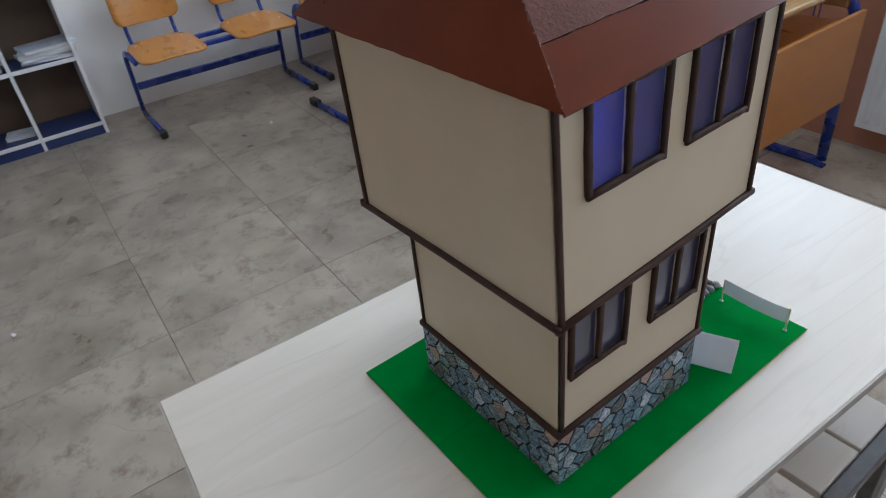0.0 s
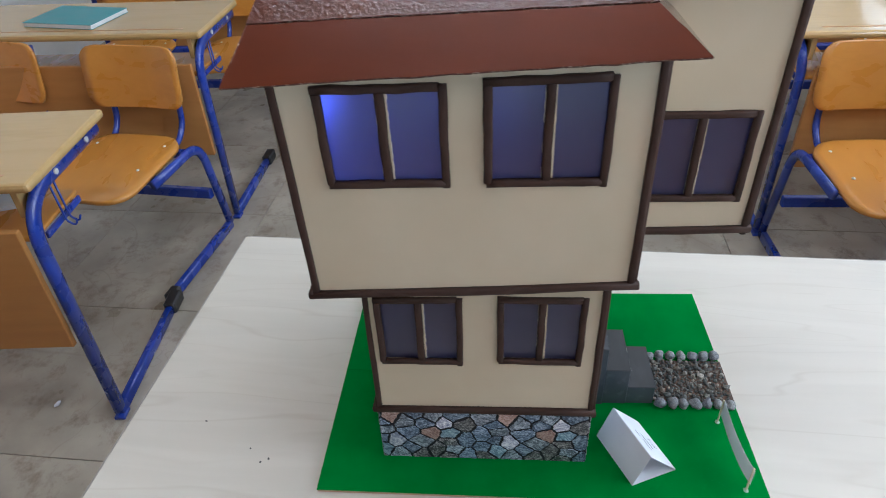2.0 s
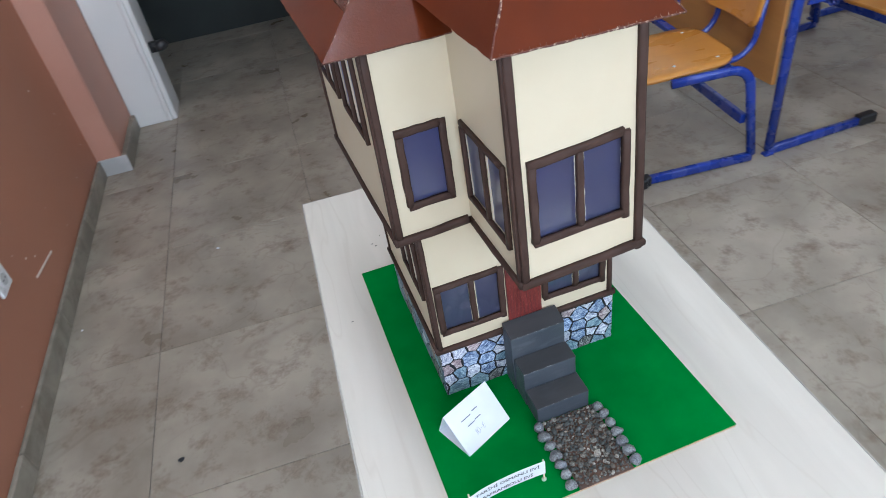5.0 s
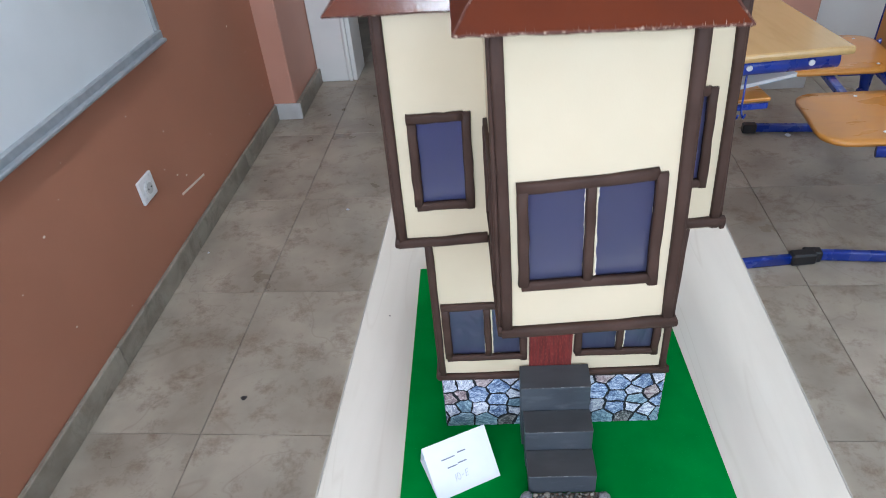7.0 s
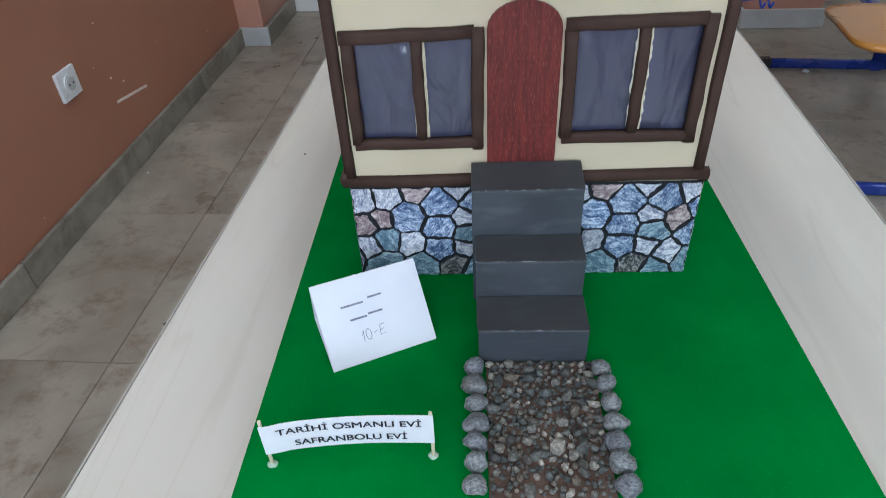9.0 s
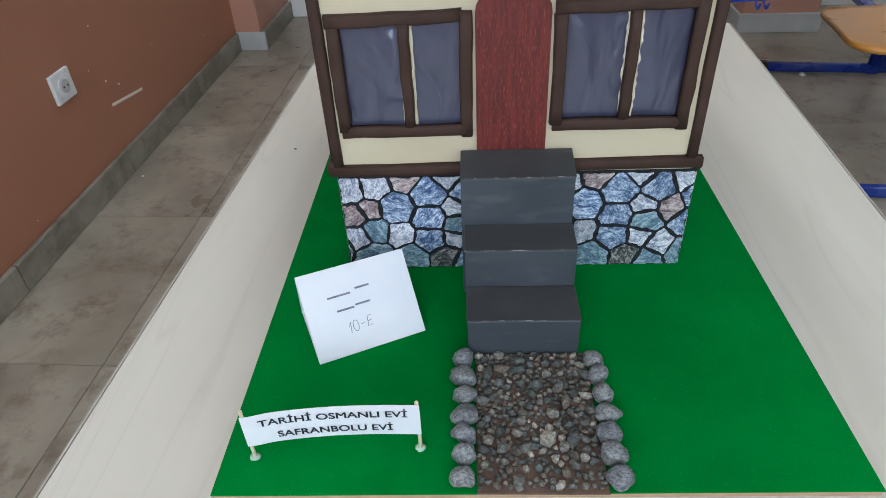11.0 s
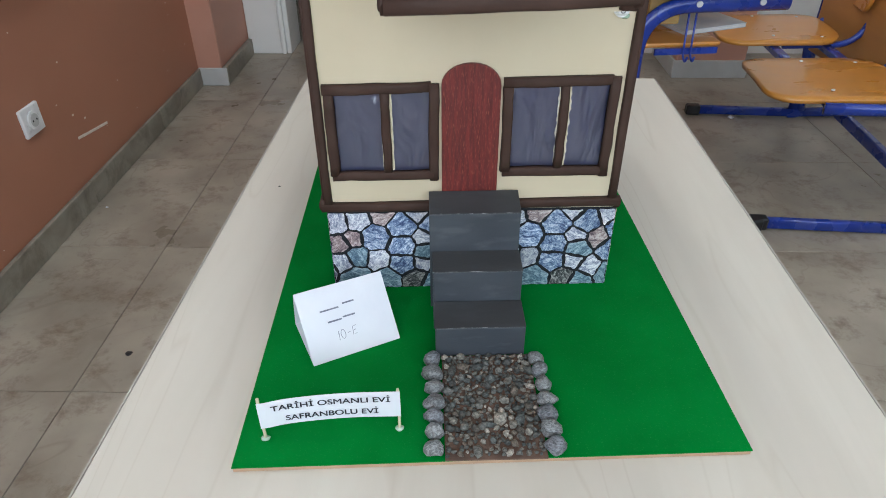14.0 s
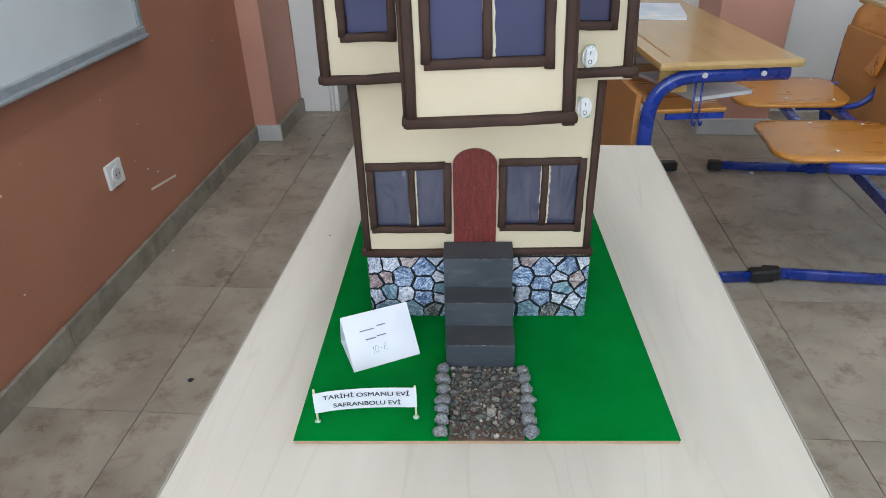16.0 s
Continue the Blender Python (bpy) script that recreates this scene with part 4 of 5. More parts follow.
# lower storey
house_wall("cream lower front wall", (LX0, LY0, LZ0), (1, 0, 0), (0, -1, 0), LX1 - LX0, LZ1 - LZ0,
           [(-0.1205 - LX0, 0.868 - LZ0, -0.0305 - LX0, 0.9515 - LZ0, True, 0.53, 0.0008), (0.0195 - LX0, 0.870 - LZ0, 0.1100 - LX0, 0.9555 - LZ0, True, 0.53, 0.0006)])
house_wall("cream lower side wall", (LX0, LY1, LZ0), (0, -1, 0), (-1, 0, 0), LY1 - LY0, LZ1 - LZ0,
           [(LY1 - 0.4255, 0.9155 - LZ0, LY1 - 0.338, 1.0065 - LZ0, True, 0.5, 0.0012, 0.0068), (LY1 - 0.3035, 0.9185 - LZ0, LY1 - 0.2165, 1.0085 - LZ0, True, 0.5, 0.0, 0.0068)])
house_wall("plain cream lower back wall", (LX1, LY1, LZ0), (-1, 0, 0), (0, 1, 0), LX1 - LX0, LZ1 - LZ0, [])
house_wall("plain cream lower side wall", (LX1, LY0, LZ0), (0, 1, 0), (1, 0, 0), LY1 - LY0, LZ1 - LZ0, [])
# upper storey, left open behind the bay
house_wall("cream upper side wall", (UX0, UY1, UZ0), (0, -1, 0), (-1, 0, 0), UY1 - UY0, UZ1 - UZ0,
           [(UY1 - 0.4435, 1.147 - UZ0, UY1 - 0.3455, 1.2345 - UZ0, True, 0.5, 0.0, 0.007), (UY1 - 0.3195, 1.146 - UZ0, UY1 - 0.2215, 1.2385 - UZ0, True, 0.5, 0.001, 0.007)])
house_wall("plain cream upper back wall", (UX1, UY1, UZ0), (-1, 0, 0), (0, 1, 0), UX1 - UX0, UZ1 - UZ0, [])
house_wall("plain cream upper side wall", (UX1, UY0, UZ0), (0, 1, 0), (1, 0, 0), UY1 - UY0, UZ1 - UZ0, [])
house_wall("cream upper front wall", (UX0, UY0, UZ0), (1, 0, 0), (0, -1, 0), AX0 - UX0, UZ1 - UZ0, [(-0.1366 - UX0, 1.078 - UZ0, -0.0817 - UX0, 1.172 - UZ0, False)])
house_wall("cream upper front wall", (AX1, UY0, UZ0), (1, 0, 0), (0, -1, 0), UX1 - AX1, UZ1 - UZ0, [(0.0715 - AX1, 1.084 - UZ0, 0.1237 - AX1, 1.178 - UZ0, False)])
# bay
house_wall("cream bay front wall", (AX0, AY0, UZ0), (1, 0, 0), (0, -1, 0), AX1 - AX0, AZ1 - UZ0, [(-0.0547 - AX0, 1.0835 - UZ0, 0.0470 - AX0, 1.178 - UZ0, True, 0.5, 0.0024)])
house_wall("cream bay side wall", (AX0, UY0, UZ0), (0, -1, 0), (-1, 0, 0), UY0 - AY0, AZ1 - UZ0, [(UY0 - 0.1775, 1.0765 - UZ0, UY0 - 0.0762, 1.1695 - UZ0, True, 0.51, 0.0, 0.007)])
house_wall("plain cream bay side wall", (AX1, AY0, UZ0), (0, 1, 0), (1, 0, 0), UY0 - AY0, AZ1 - UZ0, [])
part("floor_panel", boxed((UX0 + T, UY0 + T, UZ0 + 0.0005), (UX1 - T, UY1 - T, UZ0 + 0.003)), M_CREAM, house, "cream underside of the overhanging storey")
part("floor_panel", boxed((AX0 + T, AY0 + T, UZ0 + 0.0005), (AX1 - T, UY0 + T - 0.0002, UZ0 + 0.003)), M_CREAM, house, "cream underside of the bay")
part("attic_panel", boxed((UX0 + T, UY0 + T, UZ1 - 0.006), (UX1 - T, UY1 - T, UZ1 - 0.004)), M_CREAM, house)

# brown tubes along the edges of the walls
FN, LN, BN, RN = (0, -1, 0), (-1, 0, 0), (0, 1, 0), (1, 0, 0)
zl = LZ0 + 0.0045
for a, b, n in (((LX0 - 0.0035, LY0, zl), (LX1 + 0.0045, LY0, zl + 0.0020), FN), ((LX0, LY1 + 0.003, zl), (LX0, LY0 - 0.004, zl + 0.003), LN),
                ((LX0 - 0.003, LY1, zl), (LX1 + 0.003, LY1, zl), BN), ((LX1, LY0 - 0.003, zl), (LX1, LY1 + 0.003, zl), RN)):
    strip_part("trim_tube", a, b, n, house, 0.0085, 0.005)
zu = UZ0 + 0.004
for a, b, n in (((UX0, UY1 + 0.004, zu - 0.006), (UX0, UY0 - 0.005, zu + 0.002), LN), ((UX0 - 0.001, UY0, zu + 0.001), (AX0 - 0.004, UY0, zu + 0.003), FN),
                ((UX0 - 0.004, UY1, zu - 0.006), (UX1 + 0.004, UY1, zu - 0.002), BN), ((UX1, UY0 - 0.004, zu), (UX1, UY1 + 0.004, zu), RN),
                ((AX1 + 0.004, UY0, zu + 0.003), (UX1 + 0.004, UY0, zu + 0.005), FN), ((AX0, UY0 - 0.001, zu + 0.001), (AX0, AY0 - 0.004, zu + 0.002), LN),
                ((AX0 - 0.001, AY0, zu + 0.001), (AX1 + 0.002, AY0, zu + 0.004), FN), ((AX1, AY0 - 0.004, zu + 0.003), (AX1, UY0, zu + 0.003), RN)):
    strip_part("trim_tube", a, b, n, house, 0.0095 if n == FN else 0.0078, 0.0055 if n == FN else 0.0042, 0.0008)
for x, y, n, z0, z1 in ((LX0 + 0.0022, LY0, FN, LZ0 + 0.008, LZ1), (LX1 - 0.0032, LY0, FN, LZ0 + 0.008, LZ1), (LX0, LY0 + 0.0016, LN, LZ0 + 0.008, LZ1),
                        (LX0, LY1 - 0.003, LN, LZ0 + 0.008, LZ1), (LX1 - 0.003, LY1, BN, LZ0 + 0.008, LZ1), (LX1, LY0 + 0.004, RN, LZ0 + 0.008, LZ1)):
    strip_part("corner_tube", (x, y, z0), (x, y, z1), n, house, 0.0066 if n == FN else 0.0058, 0.0038 if n == FN else 0.0026)
for x, y, n, z0, z1 in ((UX0 + 0.0030, UY0, FN, UZ0 + 0.004, UZ1), (UX1 - 0.005, UY0, FN, UZ0 + 0.002, UZ1), (UX0, UY0 + 0.0020, LN, UZ0 + 0.003, UZ1),
                        (UX0, UY1 - 0.0034, LN, UZ0 - 0.003, UZ1), (UX1 - 0.005, UY1, BN, UZ0, UZ1), (UX1, UY0 + 0.005, RN, UZ0, UZ1),
                        (UX1, UY1 - 0.005, RN, UZ0, UZ1), (AX0 + 0.0034, AY0, FN, UZ0 + 0.004, AZ1), (AX1 - 0.0036, AY0, FN, UZ0 + 0.001, AZ1), (AX0, AY0 + 0.0020, LN, UZ0, AZ1), (AX1, AY0 + 0.0020, RN, UZ0, AZ1)):
    strip_part("corner_tube", (x, y, z0), (x, y, z1), n, house, 0.0086 if n == FN else 0.0066, 0.0038 if n == FN else 0.0032, 0.0006)


# the upper storey was glued on a little turned, and its walls lean
TURN = Matrix.Rotation(radians(1.7), 3, "Z")
for ob in house.children_recursive:
    if sum(v.co.z for v in ob.data.vertices) / len(ob.data.vertices) + ZB > 1.0368:
        for v in ob.data.vertices:
            x, rise = v.co.x + house.location.x, v.co.z + ZB - 1.04
            lean = 0.012 - 0.244 * (x + 0.155) if x < -0.065 else -0.01 - 0.195 * (x + 0.065)
            v.co.x += lean * rise
            v.co.y += 0.035 * rise * max(0.0, (v.co.y + house.location.y - 0.3) / 0.17)
            v.co = TURN @ v.co


def roof_panel(points, label, thick=0.0022, paint=M_ROOF):
    """A flat card roof face with a scuffed edge, its outer side up."""
    pts = [Vector(p) for p in points]
    n = (pts[1] - pts[0]).cross(pts[2] - pts[0]).normalized()
    if n.z < 0:
        pts, n = pts[::-1], -n
    bm = bmesh.new()
    ring = []
    for a, b in zip(pts, pts[1:] + pts[:1]):
        steps = max(1, int((b - a).length / 0.012))
        for i in range(steps):
            q = a.lerp(b, i / steps)
            if i:
                off = Vector((random.uniform(-1, 1), random.uniform(-1, 1), random.uniform(-1, 1))) * 0.0005
                q += off - n * off.dot(n)
            ring.append(q)
    top = [bm.verts.new(p) for p in ring]
    low = [bm.verts.new(p - n * thick) for p in ring]
    bm.faces.new(top)
    bm.faces.new(low[::-1])
    for i in range(len(ring)):
        j = (i + 1) % len(ring)
        bm.faces.new((top[i], low[i], low[j], top[j])).material_index = 1
    return part("roof_panel", bm, [paint, M_ROOFEDGE], house, label)


EFL, EBL = Vector((-0.182, 0.1645, 1.2605)), Vector((-0.1905, 0.498, 1.2466))
EFR, EBR = Vector((0.1625, 0.1655, 1.2550)), Vector((0.1640, 0.5050, 1.2520))
RF, RB = Vector((-0.012, 0.334, 1.399)), Vector((-0.014, 0.427, 1.399))
SBL, SFL = EBL.lerp(RB, 0.21), EFL.lerp(RF, 0.19)
roof_panel([EFL, EFR, RF], "glossy brown painted front roof face", paint=M_GLOSS)
roof_panel([EBR, EBL, RB], "brown painted back roof face")
roof_panel([EBL, EFL, SFL, SBL], "brown painted roof skirt")
lift = Vector((-0.0002, 0, 0.0010))
roof_panel([SBL + lift, SFL + lift, RF + lift * 0.3, RB + lift * 0.3], "crinkled glossy brown side roof face", paint=M_CRINKLE)
roof_panel([EFR, EBR, RB, RF], "brown painted side roof face")
BL, BR = Vector((-0.083, 0.028, 1.286)), Vector((0.0735, 0.032, 1.2805))
BP, BQ = Vector((-0.005, 0.124, 1.391)), Vector((-0.012, 0.332, 1.391))
KL, KR = Vector((-0.090, 0.220, 1.286)), Vector((0.067, 0.220, 1.2805))
roof_panel([BL, BR, BP], "brown painted bay roof front")
roof_panel([BL, BP, BQ, KL], "brown painted bay roof side")
roof_panel([BR, KR, BQ, BP], "brown painted bay roof side")

# scuffed card edges along the hips and eaves of the bay roof
for a, b in ((BL, BP), (BR, BP), (BL, BR), (EFR, EFR.lerp(RF, 0.98))):
    line = [a.lerp(b, i / 40) + Vector((random.uniform(-1, 1), random.uniform(-1, 1), random.uniform(-1, 1))) * 0.0003 for i in range(41)]
    bm = bmesh.new()
    sweep(bm, line, 0.0007, 0.0008, sides=6)
    part("hip_edge", bm, M_ROOFEDGE, house, "scuffed raw card edge of the roof")

# flaked strokes of bare card along the bay's eave
bm = bmesh.new()
slope = (BP - (BL + BR) / 2).normalized()
out = (BR - BL).cross(slope).normalized()
for i in range(60):
    q = BL.lerp(BR, 0.02 + 0.96 * random.random()) + slope * 0.0003 + out * 0.0002
    run, half = random.choice((0.0009, 0.0016, 0.0028)) * random.uniform(0.6, 1.1), random.uniform(0.00012, 0.0003)
    tip = q + slope * run + Vector((random.uniform(-0.0004, 0.0004), 0, 0))
    sweep(bm, [q, q.lerp(tip, 0.5), tip], half, 0.00025, sides=4)
part("bare_nicks", bm, M_ROOFEDGE, house, "pale flaked strokes along the roof edge")

# arched door
bm = bmesh.new()
DX0, DX1, DZ0, DZ1 = -0.0285, 0.0175, 0.8560, 0.949
outline = [(DX0, DZ0), (DX1, DZ0)]
for i in range(13):
    a = math.pi * i / 12
    outline.append(((DX0 + DX1) / 2 + math.cos(a) * (DX1 - DX0) / 2, DZ1 + math.sin(a) * 0.0175))
front = [bm.verts.new((x, LY0 - 0.0028, z)) for x, z in outline]
back = [bm.verts.new((x, LY0 - 0.0002, z)) for x, z in outline]
bm.faces.new(front)
bm.faces.new(back[::-1])
for i in range(len(outline)):
    j = (i + 1) % len(outline)
    bm.faces.new((front[i], back[i], back[j], front[j]))
part("door", bm, M_DOOR, house, "arched red painted door with scratched streaks")

# two rocker switches glued to the front
for cx, cy, cz in ((0.1010, UY0 - 0.0010, 1.061), (0.1025, LY0, 1.0085)):
    bm = bmesh.new()
    sweep(bm, [(cx, cy - 0.0004, cz), (cx, cy - 0.002, cz)], 0.0070, 0.0100, sides=24)
    sw = part("rocker_switch", bm, M_PLASTIC, house, "small white oval rocker switch")
    bm = boxed((cx - 0.0045, cy - 0.0052, cz - 0.0078), (cx + 0.0045, cy - 0.0021, cz + 0.0078), 0.0012)
    part("rocker", bm, M_PLASTIC, sw)
    part("mark", boxed((cx - 0.0004, cy - 0.0056, cz + 0.0025), (cx + 0.0004, cy - 0.00525, cz + 0.0058)), M_HOLE, sw)
    bm = bmesh.new()
    ring = [(cx + 0.0017 * math.cos(a * math.pi / 8), cy - 0.0054, cz - 0.004 + 0.0019 * math.sin(a * math.pi / 8)) for a in range(17)]
    sweep(bm, ring, 0.00035, sides=5, caps=False)
    part("mark", bm, M_HOLE, sw)
    bm = bmesh.new()
    for k in range(3):
        lump(bm, (cx + random.uniform(-0.006, 0.006), cy - 0.001, cz + 0.009 * random.choice((-1, 1))), (0.0028, 0.0012, 0.0022), k + 2, 1)
    part("glue_blob", bm, M_GLUE, sw, smooth=True)
bm = bmesh.new()
lump(bm, (-0.119, 0.466, 1.204), (0.0022, 0.0022, 0.003), 1, 2, 0.0)
part("led", bm, M_LED, house, "lit blue LED behind the film", smooth=True)

# ---------------------------------------------------------------- staircase
stairs = thing("model_staircase", (-0.003, 0.15, ZB), "dark grey painted cardboard steps up to the red door", "model steps")
SX0, SX1 = -0.0365, 0.0355
levels = ((0.7855, 0.1045, 0.1385, 0.0), (0.8155, 0.1385, 0.1685, 0.001), (0.8520, 0.1685, 0.1965, 0.0028))
for zt, ya, yb, aside in levels:
    rise = 0.0060 if zt > 0.85 else 0.0
    block = boxed((SX0 - aside + random.uniform(-0.0005, 0.0005), ya + 0.0004, ZB + 0.0001), (SX1 + random.uniform(-0.0005, 0.0005), yb, zt - 0.0013), 0.0005)
    plate = boxed((SX0 - aside - 0.0003, ya + 0.0001, zt - 0.0012), (SX1 + 0.0003, yb - 0.0002, zt), 0.0005)
    for bm in (block, plate):
        for v in bm.verts:
            if v.co.z > zt - 0.003:
                v.co.z += rise * (v.co.y - ya) / (yb - ya)
    part("step", block, M_RISER, stairs, "blue-grey painted riser block")
    part("tread", plate, M_GREY, stairs)
    bm = bmesh.new()
    sweep(bm, [(SX0 - aside + (SX1 - SX0 + aside) * i / 30, ya + 0.0001 + random.uniform(-0.0001, 0.0001), zt - 0.0001) for i in range(31)], 0.00035, sides=5)
    part("scuffed_edge", bm, M_SCUFF, stairs, "paint worn to pale card along the edge")

# ---------------------------------------------------------------- gravel path
path = thing("model_path", (0.001, 0.052, ZB), "little gravel path edged with grey pebbles", "model path")
part("path_bed", boxed((-0.0315, 0.0015, ZB + 0.0001), (0.0395, 0.1042, ZB + 0.0012), 0.0003), M_SOIL, path, "brown glued paper bed")
random.seed(11)
bm = bmesh.new()
placed = []
for k in range(7000):
    x, y = random.uniform(-0.0300, 0.0385), random.uniform(0.0045, 0.1030)
    r = random.choice((0.0015, 0.0019, 0.0024, 0.0030, 0.0036, 0.0044)) * (1.5 if random.random() < 0.05 else 1)
    if y < 0.02 and random.random() < 0.55:
        continue
    if all((x - a) ** 2 + (y - b) ** 2 > ((r + c) * 0.77) ** 2 for a, b, c in placed):
        placed.append((x, y, r))
    if len(placed) > 600:
        break
for k, (x, y, r) in enumerate(placed):
    lump(bm, (x, y, ZB + 0.0012 + r * 0.45), (r * random.uniform(0.9, 1.3), r * random.uniform(0.75, 1.0), r * random.uniform(0.65, 1.0)), k * 0.37, 1, 0.5, random.uniform(0, 3.1))
gravel = part("gravel", bm, M_GRAVEL, path, "loose grey and brown gravel")
tagged(gravel, kind="stuff")
for sx, count in ((-1, 7), (1, 7)):
    for i in range(count):
        y = 0.0095 + i * 0.0143 + random.uniform(-0.001, 0.001)
        x = (-0.0390 if sx < 0 else 0.0450) + random.uniform(-0.0012, 0.0012)
        bm = bmesh.new()
        size = (random.uniform(0.0060, 0.0084), random.uniform(0.0058, 0.0078), random.uniform(0.0046, 0.0066))
        lump(bm, (x, y, ZB + size[2] * 0.9), size, i + (3 if sx > 0 else 40), 3, 0.28, random.uniform(-0.5, 0.5))
        part("border_pebble", bm, M_PEBBLE, path, smooth=True)

# ---------------------------------------------------------------- name card
card = thing("name_card", (-0.12, 0.15, ZB), "folded white paper tent card with handwriting", "name card")
tl, tr_ = Vector((-0.1510, 0.1330, 0.7990)), Vector((-0.0820, 0.1645, 0.7985))
fl, fr = Vector((-0.1340, 0.0965, ZB + 0.0004)), Vector((-0.0660, 0.1280, ZB + 0.0004))
bl_, br_ = Vector((-0.1570, 0.1490, ZB + 0.0004)), Vector((-0.0890, 0.1805, ZB + 0.0004))


def paper_quad(a, b, c, e, thick=0.0005):
    n = (b - a).cross(e - a).normalized()
    bm = bmesh.new()
    f = [bm.verts.new(p) for p in (a, b, c, e)]
    g = [bm.verts.new(p + n * thick) for p in (a, b, c, e)]
    bm.faces.new(f[::-1])
    bm.faces.new(g)
    for i in range(4):
        j = (i + 1) % 4
        bm.faces.new((f[i], f[j], g[j], g[i]))
    return bm


front_face = part("front_leaf", paper_quad(fl, fr, tr_, tl), M_PAPER, card)
part("back_leaf", paper_quad(tl, tr_, br_, bl_), M_PAPER, card)
part("bottom_leaf", paper_quad(bl_, br_, fr, fl), M_PAPER, card)
cf = plane_frame(fl, fr - fl, tl - fl)
up_len = (tl - fl).length
nrm = (fr - fl).cross(tl - fl).normalized()


def on_card(bm, x, y, s=0.0):
    """Lays a flat drawing on the sloping leaf, x and y from its lower left corner."""
    bm.transform(Matrix.Translation((x, y, 0)))
    m = plane_frame(fl + nrm * 0.0008, fr - fl, nrm.cross(fr - fl))
    bm.transform(m)
    return bm


for x0, x1, y in ((0.0165, 0.0325, 0.0392), (0.0362, 0.0462, 0.0412), (0.0205, 0.0325, 0.0292), (0.0335, 0.0440, 0.0303)):
    part("writing_bar", on_card(boxed((0, 0, -0.0001), (x1 - x0, 0.0013, 0.0001)), x0, y), M_PEN, front_face)


def pen(points):
    """A ballpoint stroke."""
    return sweep(bmesh.new(), [(x, y, 0) for x, y in points], 0.00023, 0.0001, sides=5)


STROKES = ([(0.0, 0.0045), (0.0014, 0.0076), (0.0006, 0.0)], [(0.0046 + 0.0019 * math.cos(a * math.pi / 8), 0.0042 + 0.0038 * math.sin(a * math.pi / 8)) for a in range(17)],
           [(0.0082, 0.0040), (0.0108, 0.0046)], [(0.0165, 0.0086), (0.0134, 0.0080), (0.0126, 0.0012), (0.0160, 0.0020)], [(0.0130, 0.0046), (0.0158, 0.0052)])
for stroke in STROKES:
    part("writing", on_card(pen(stroke), 0.0255, 0.0132), M_PEN, front_face, "handwritten class mark")

# ---------------------------------------------------------------- banner sign
sign = thing("model_sign", (-0.113, 0.027, ZB), "small white paper banner on two toothpicks, printed text", "sign")
PA, PB = Vector((-0.1595, 0.0245, 0)), Vector((-0.0620, 0.0295, 0))
SZ0, SZ1 = 0.7690, 0.7935


def banner_point(s, z, off=0.0):
    """The banner bows away from its front; s from 0 to 1 along it."""
    p = PA.lerp(PB, s)
    bow = 0.0028 * math.sin(math.pi * s)
    side = -0.0045 * math.exp(-((s - 0.03) / 0.09) ** 2)
    slope = 0.0028 * math.pi * math.cos(math.pi * s) / 0.0945
    n = Vector((slope, -1, 0)).normalized()
    return Vector((p.x, p.y + bow + side * 0.3, z + 0.0026 * (s - 0.6))) + n * off


bm = bmesh.new()
cols = 36
rows = [[[bm.verts.new(banner_point(i / cols, z, off)) for i in range(cols + 1)] for z in (SZ0, (SZ0 + SZ1) / 2, SZ1)] for off in (0.0, -0.0003)]
for g in rows:
    for j in range(2):
        for i in range(cols):
            bm.faces.new((g[j][i], g[j][i + 1], g[j + 1][i + 1], g[j + 1][i]))
for j, k in ((0, 0), (2, 2)):
    for i in range(cols):
        bm.faces.new((rows[0][j][i], rows[0][j][i + 1], rows[1][j][i + 1], rows[1][j][i]))
for i in (0, cols):
    for j in range(2):
        bm.faces.new((rows[0][j][i], rows[0][j + 1][i], rows[1][j + 1][i], rows[1][j][i]))
banner = part("banner", bm, M_PAPER, sign, "curved white paper strip")
SHIFTS = ((0.00022, 0), (0.00022, 0.00018), (0, 0.00018))
for text, s0, s1, z, size in (("TARİHİ OSMANLI EVİ", 0.09, 0.93, 0.7840, 0.0070), ("SAFRANBOLU EVİ", 0.18, 0.84, 0.7730, 0.0070)):
    bm = letters(text, size)
    for dx, dy in SHIFTS:
        bold = letters(text, size)
        bold.transform(Matrix.Translation((dx, dy, 0)))
        extra = bpy.data.meshes.new("bold")
        bold.to_mesh(extra)
        bold.free()
        bm.from_mesh(extra)
        bpy.data.meshes.remove(extra)
    lo, hi = width_of(bm)
    bmesh.ops.triangulate(bm, faces=bm.faces[:])
    for v in bm.verts:
        s = s0 + (s1 - s0) * (v.co.x - lo) / (hi - lo)
        v.co = banner_point(s, z + v.co.y, 0.0004)
    part("lettering", bm, M_INK, banner, "printed black capitals")
for s in (0.012, 0.985):
    p = banner_point(s, 0)
    bm = bmesh.new()
    sweep(bm, [(p.x, p.y + 0.0016, ZB + 0.0005), (p.x, p.y + 0.0016, SZ1 + 0.002)], 0.0011, sides=8)
    pin = part("toothpick", bm, M_WOODPIN, sign)
    bm = bmesh.new()
    lump(bm, (p.x, p.y + 0.0016, ZB + 0.0009), (0.0032, 0.003, 0.0012), 2 + s, 2, 0.2)
    part("glue_blob", bm, M_GLUE, pin, "dried clear glue", smooth=True)

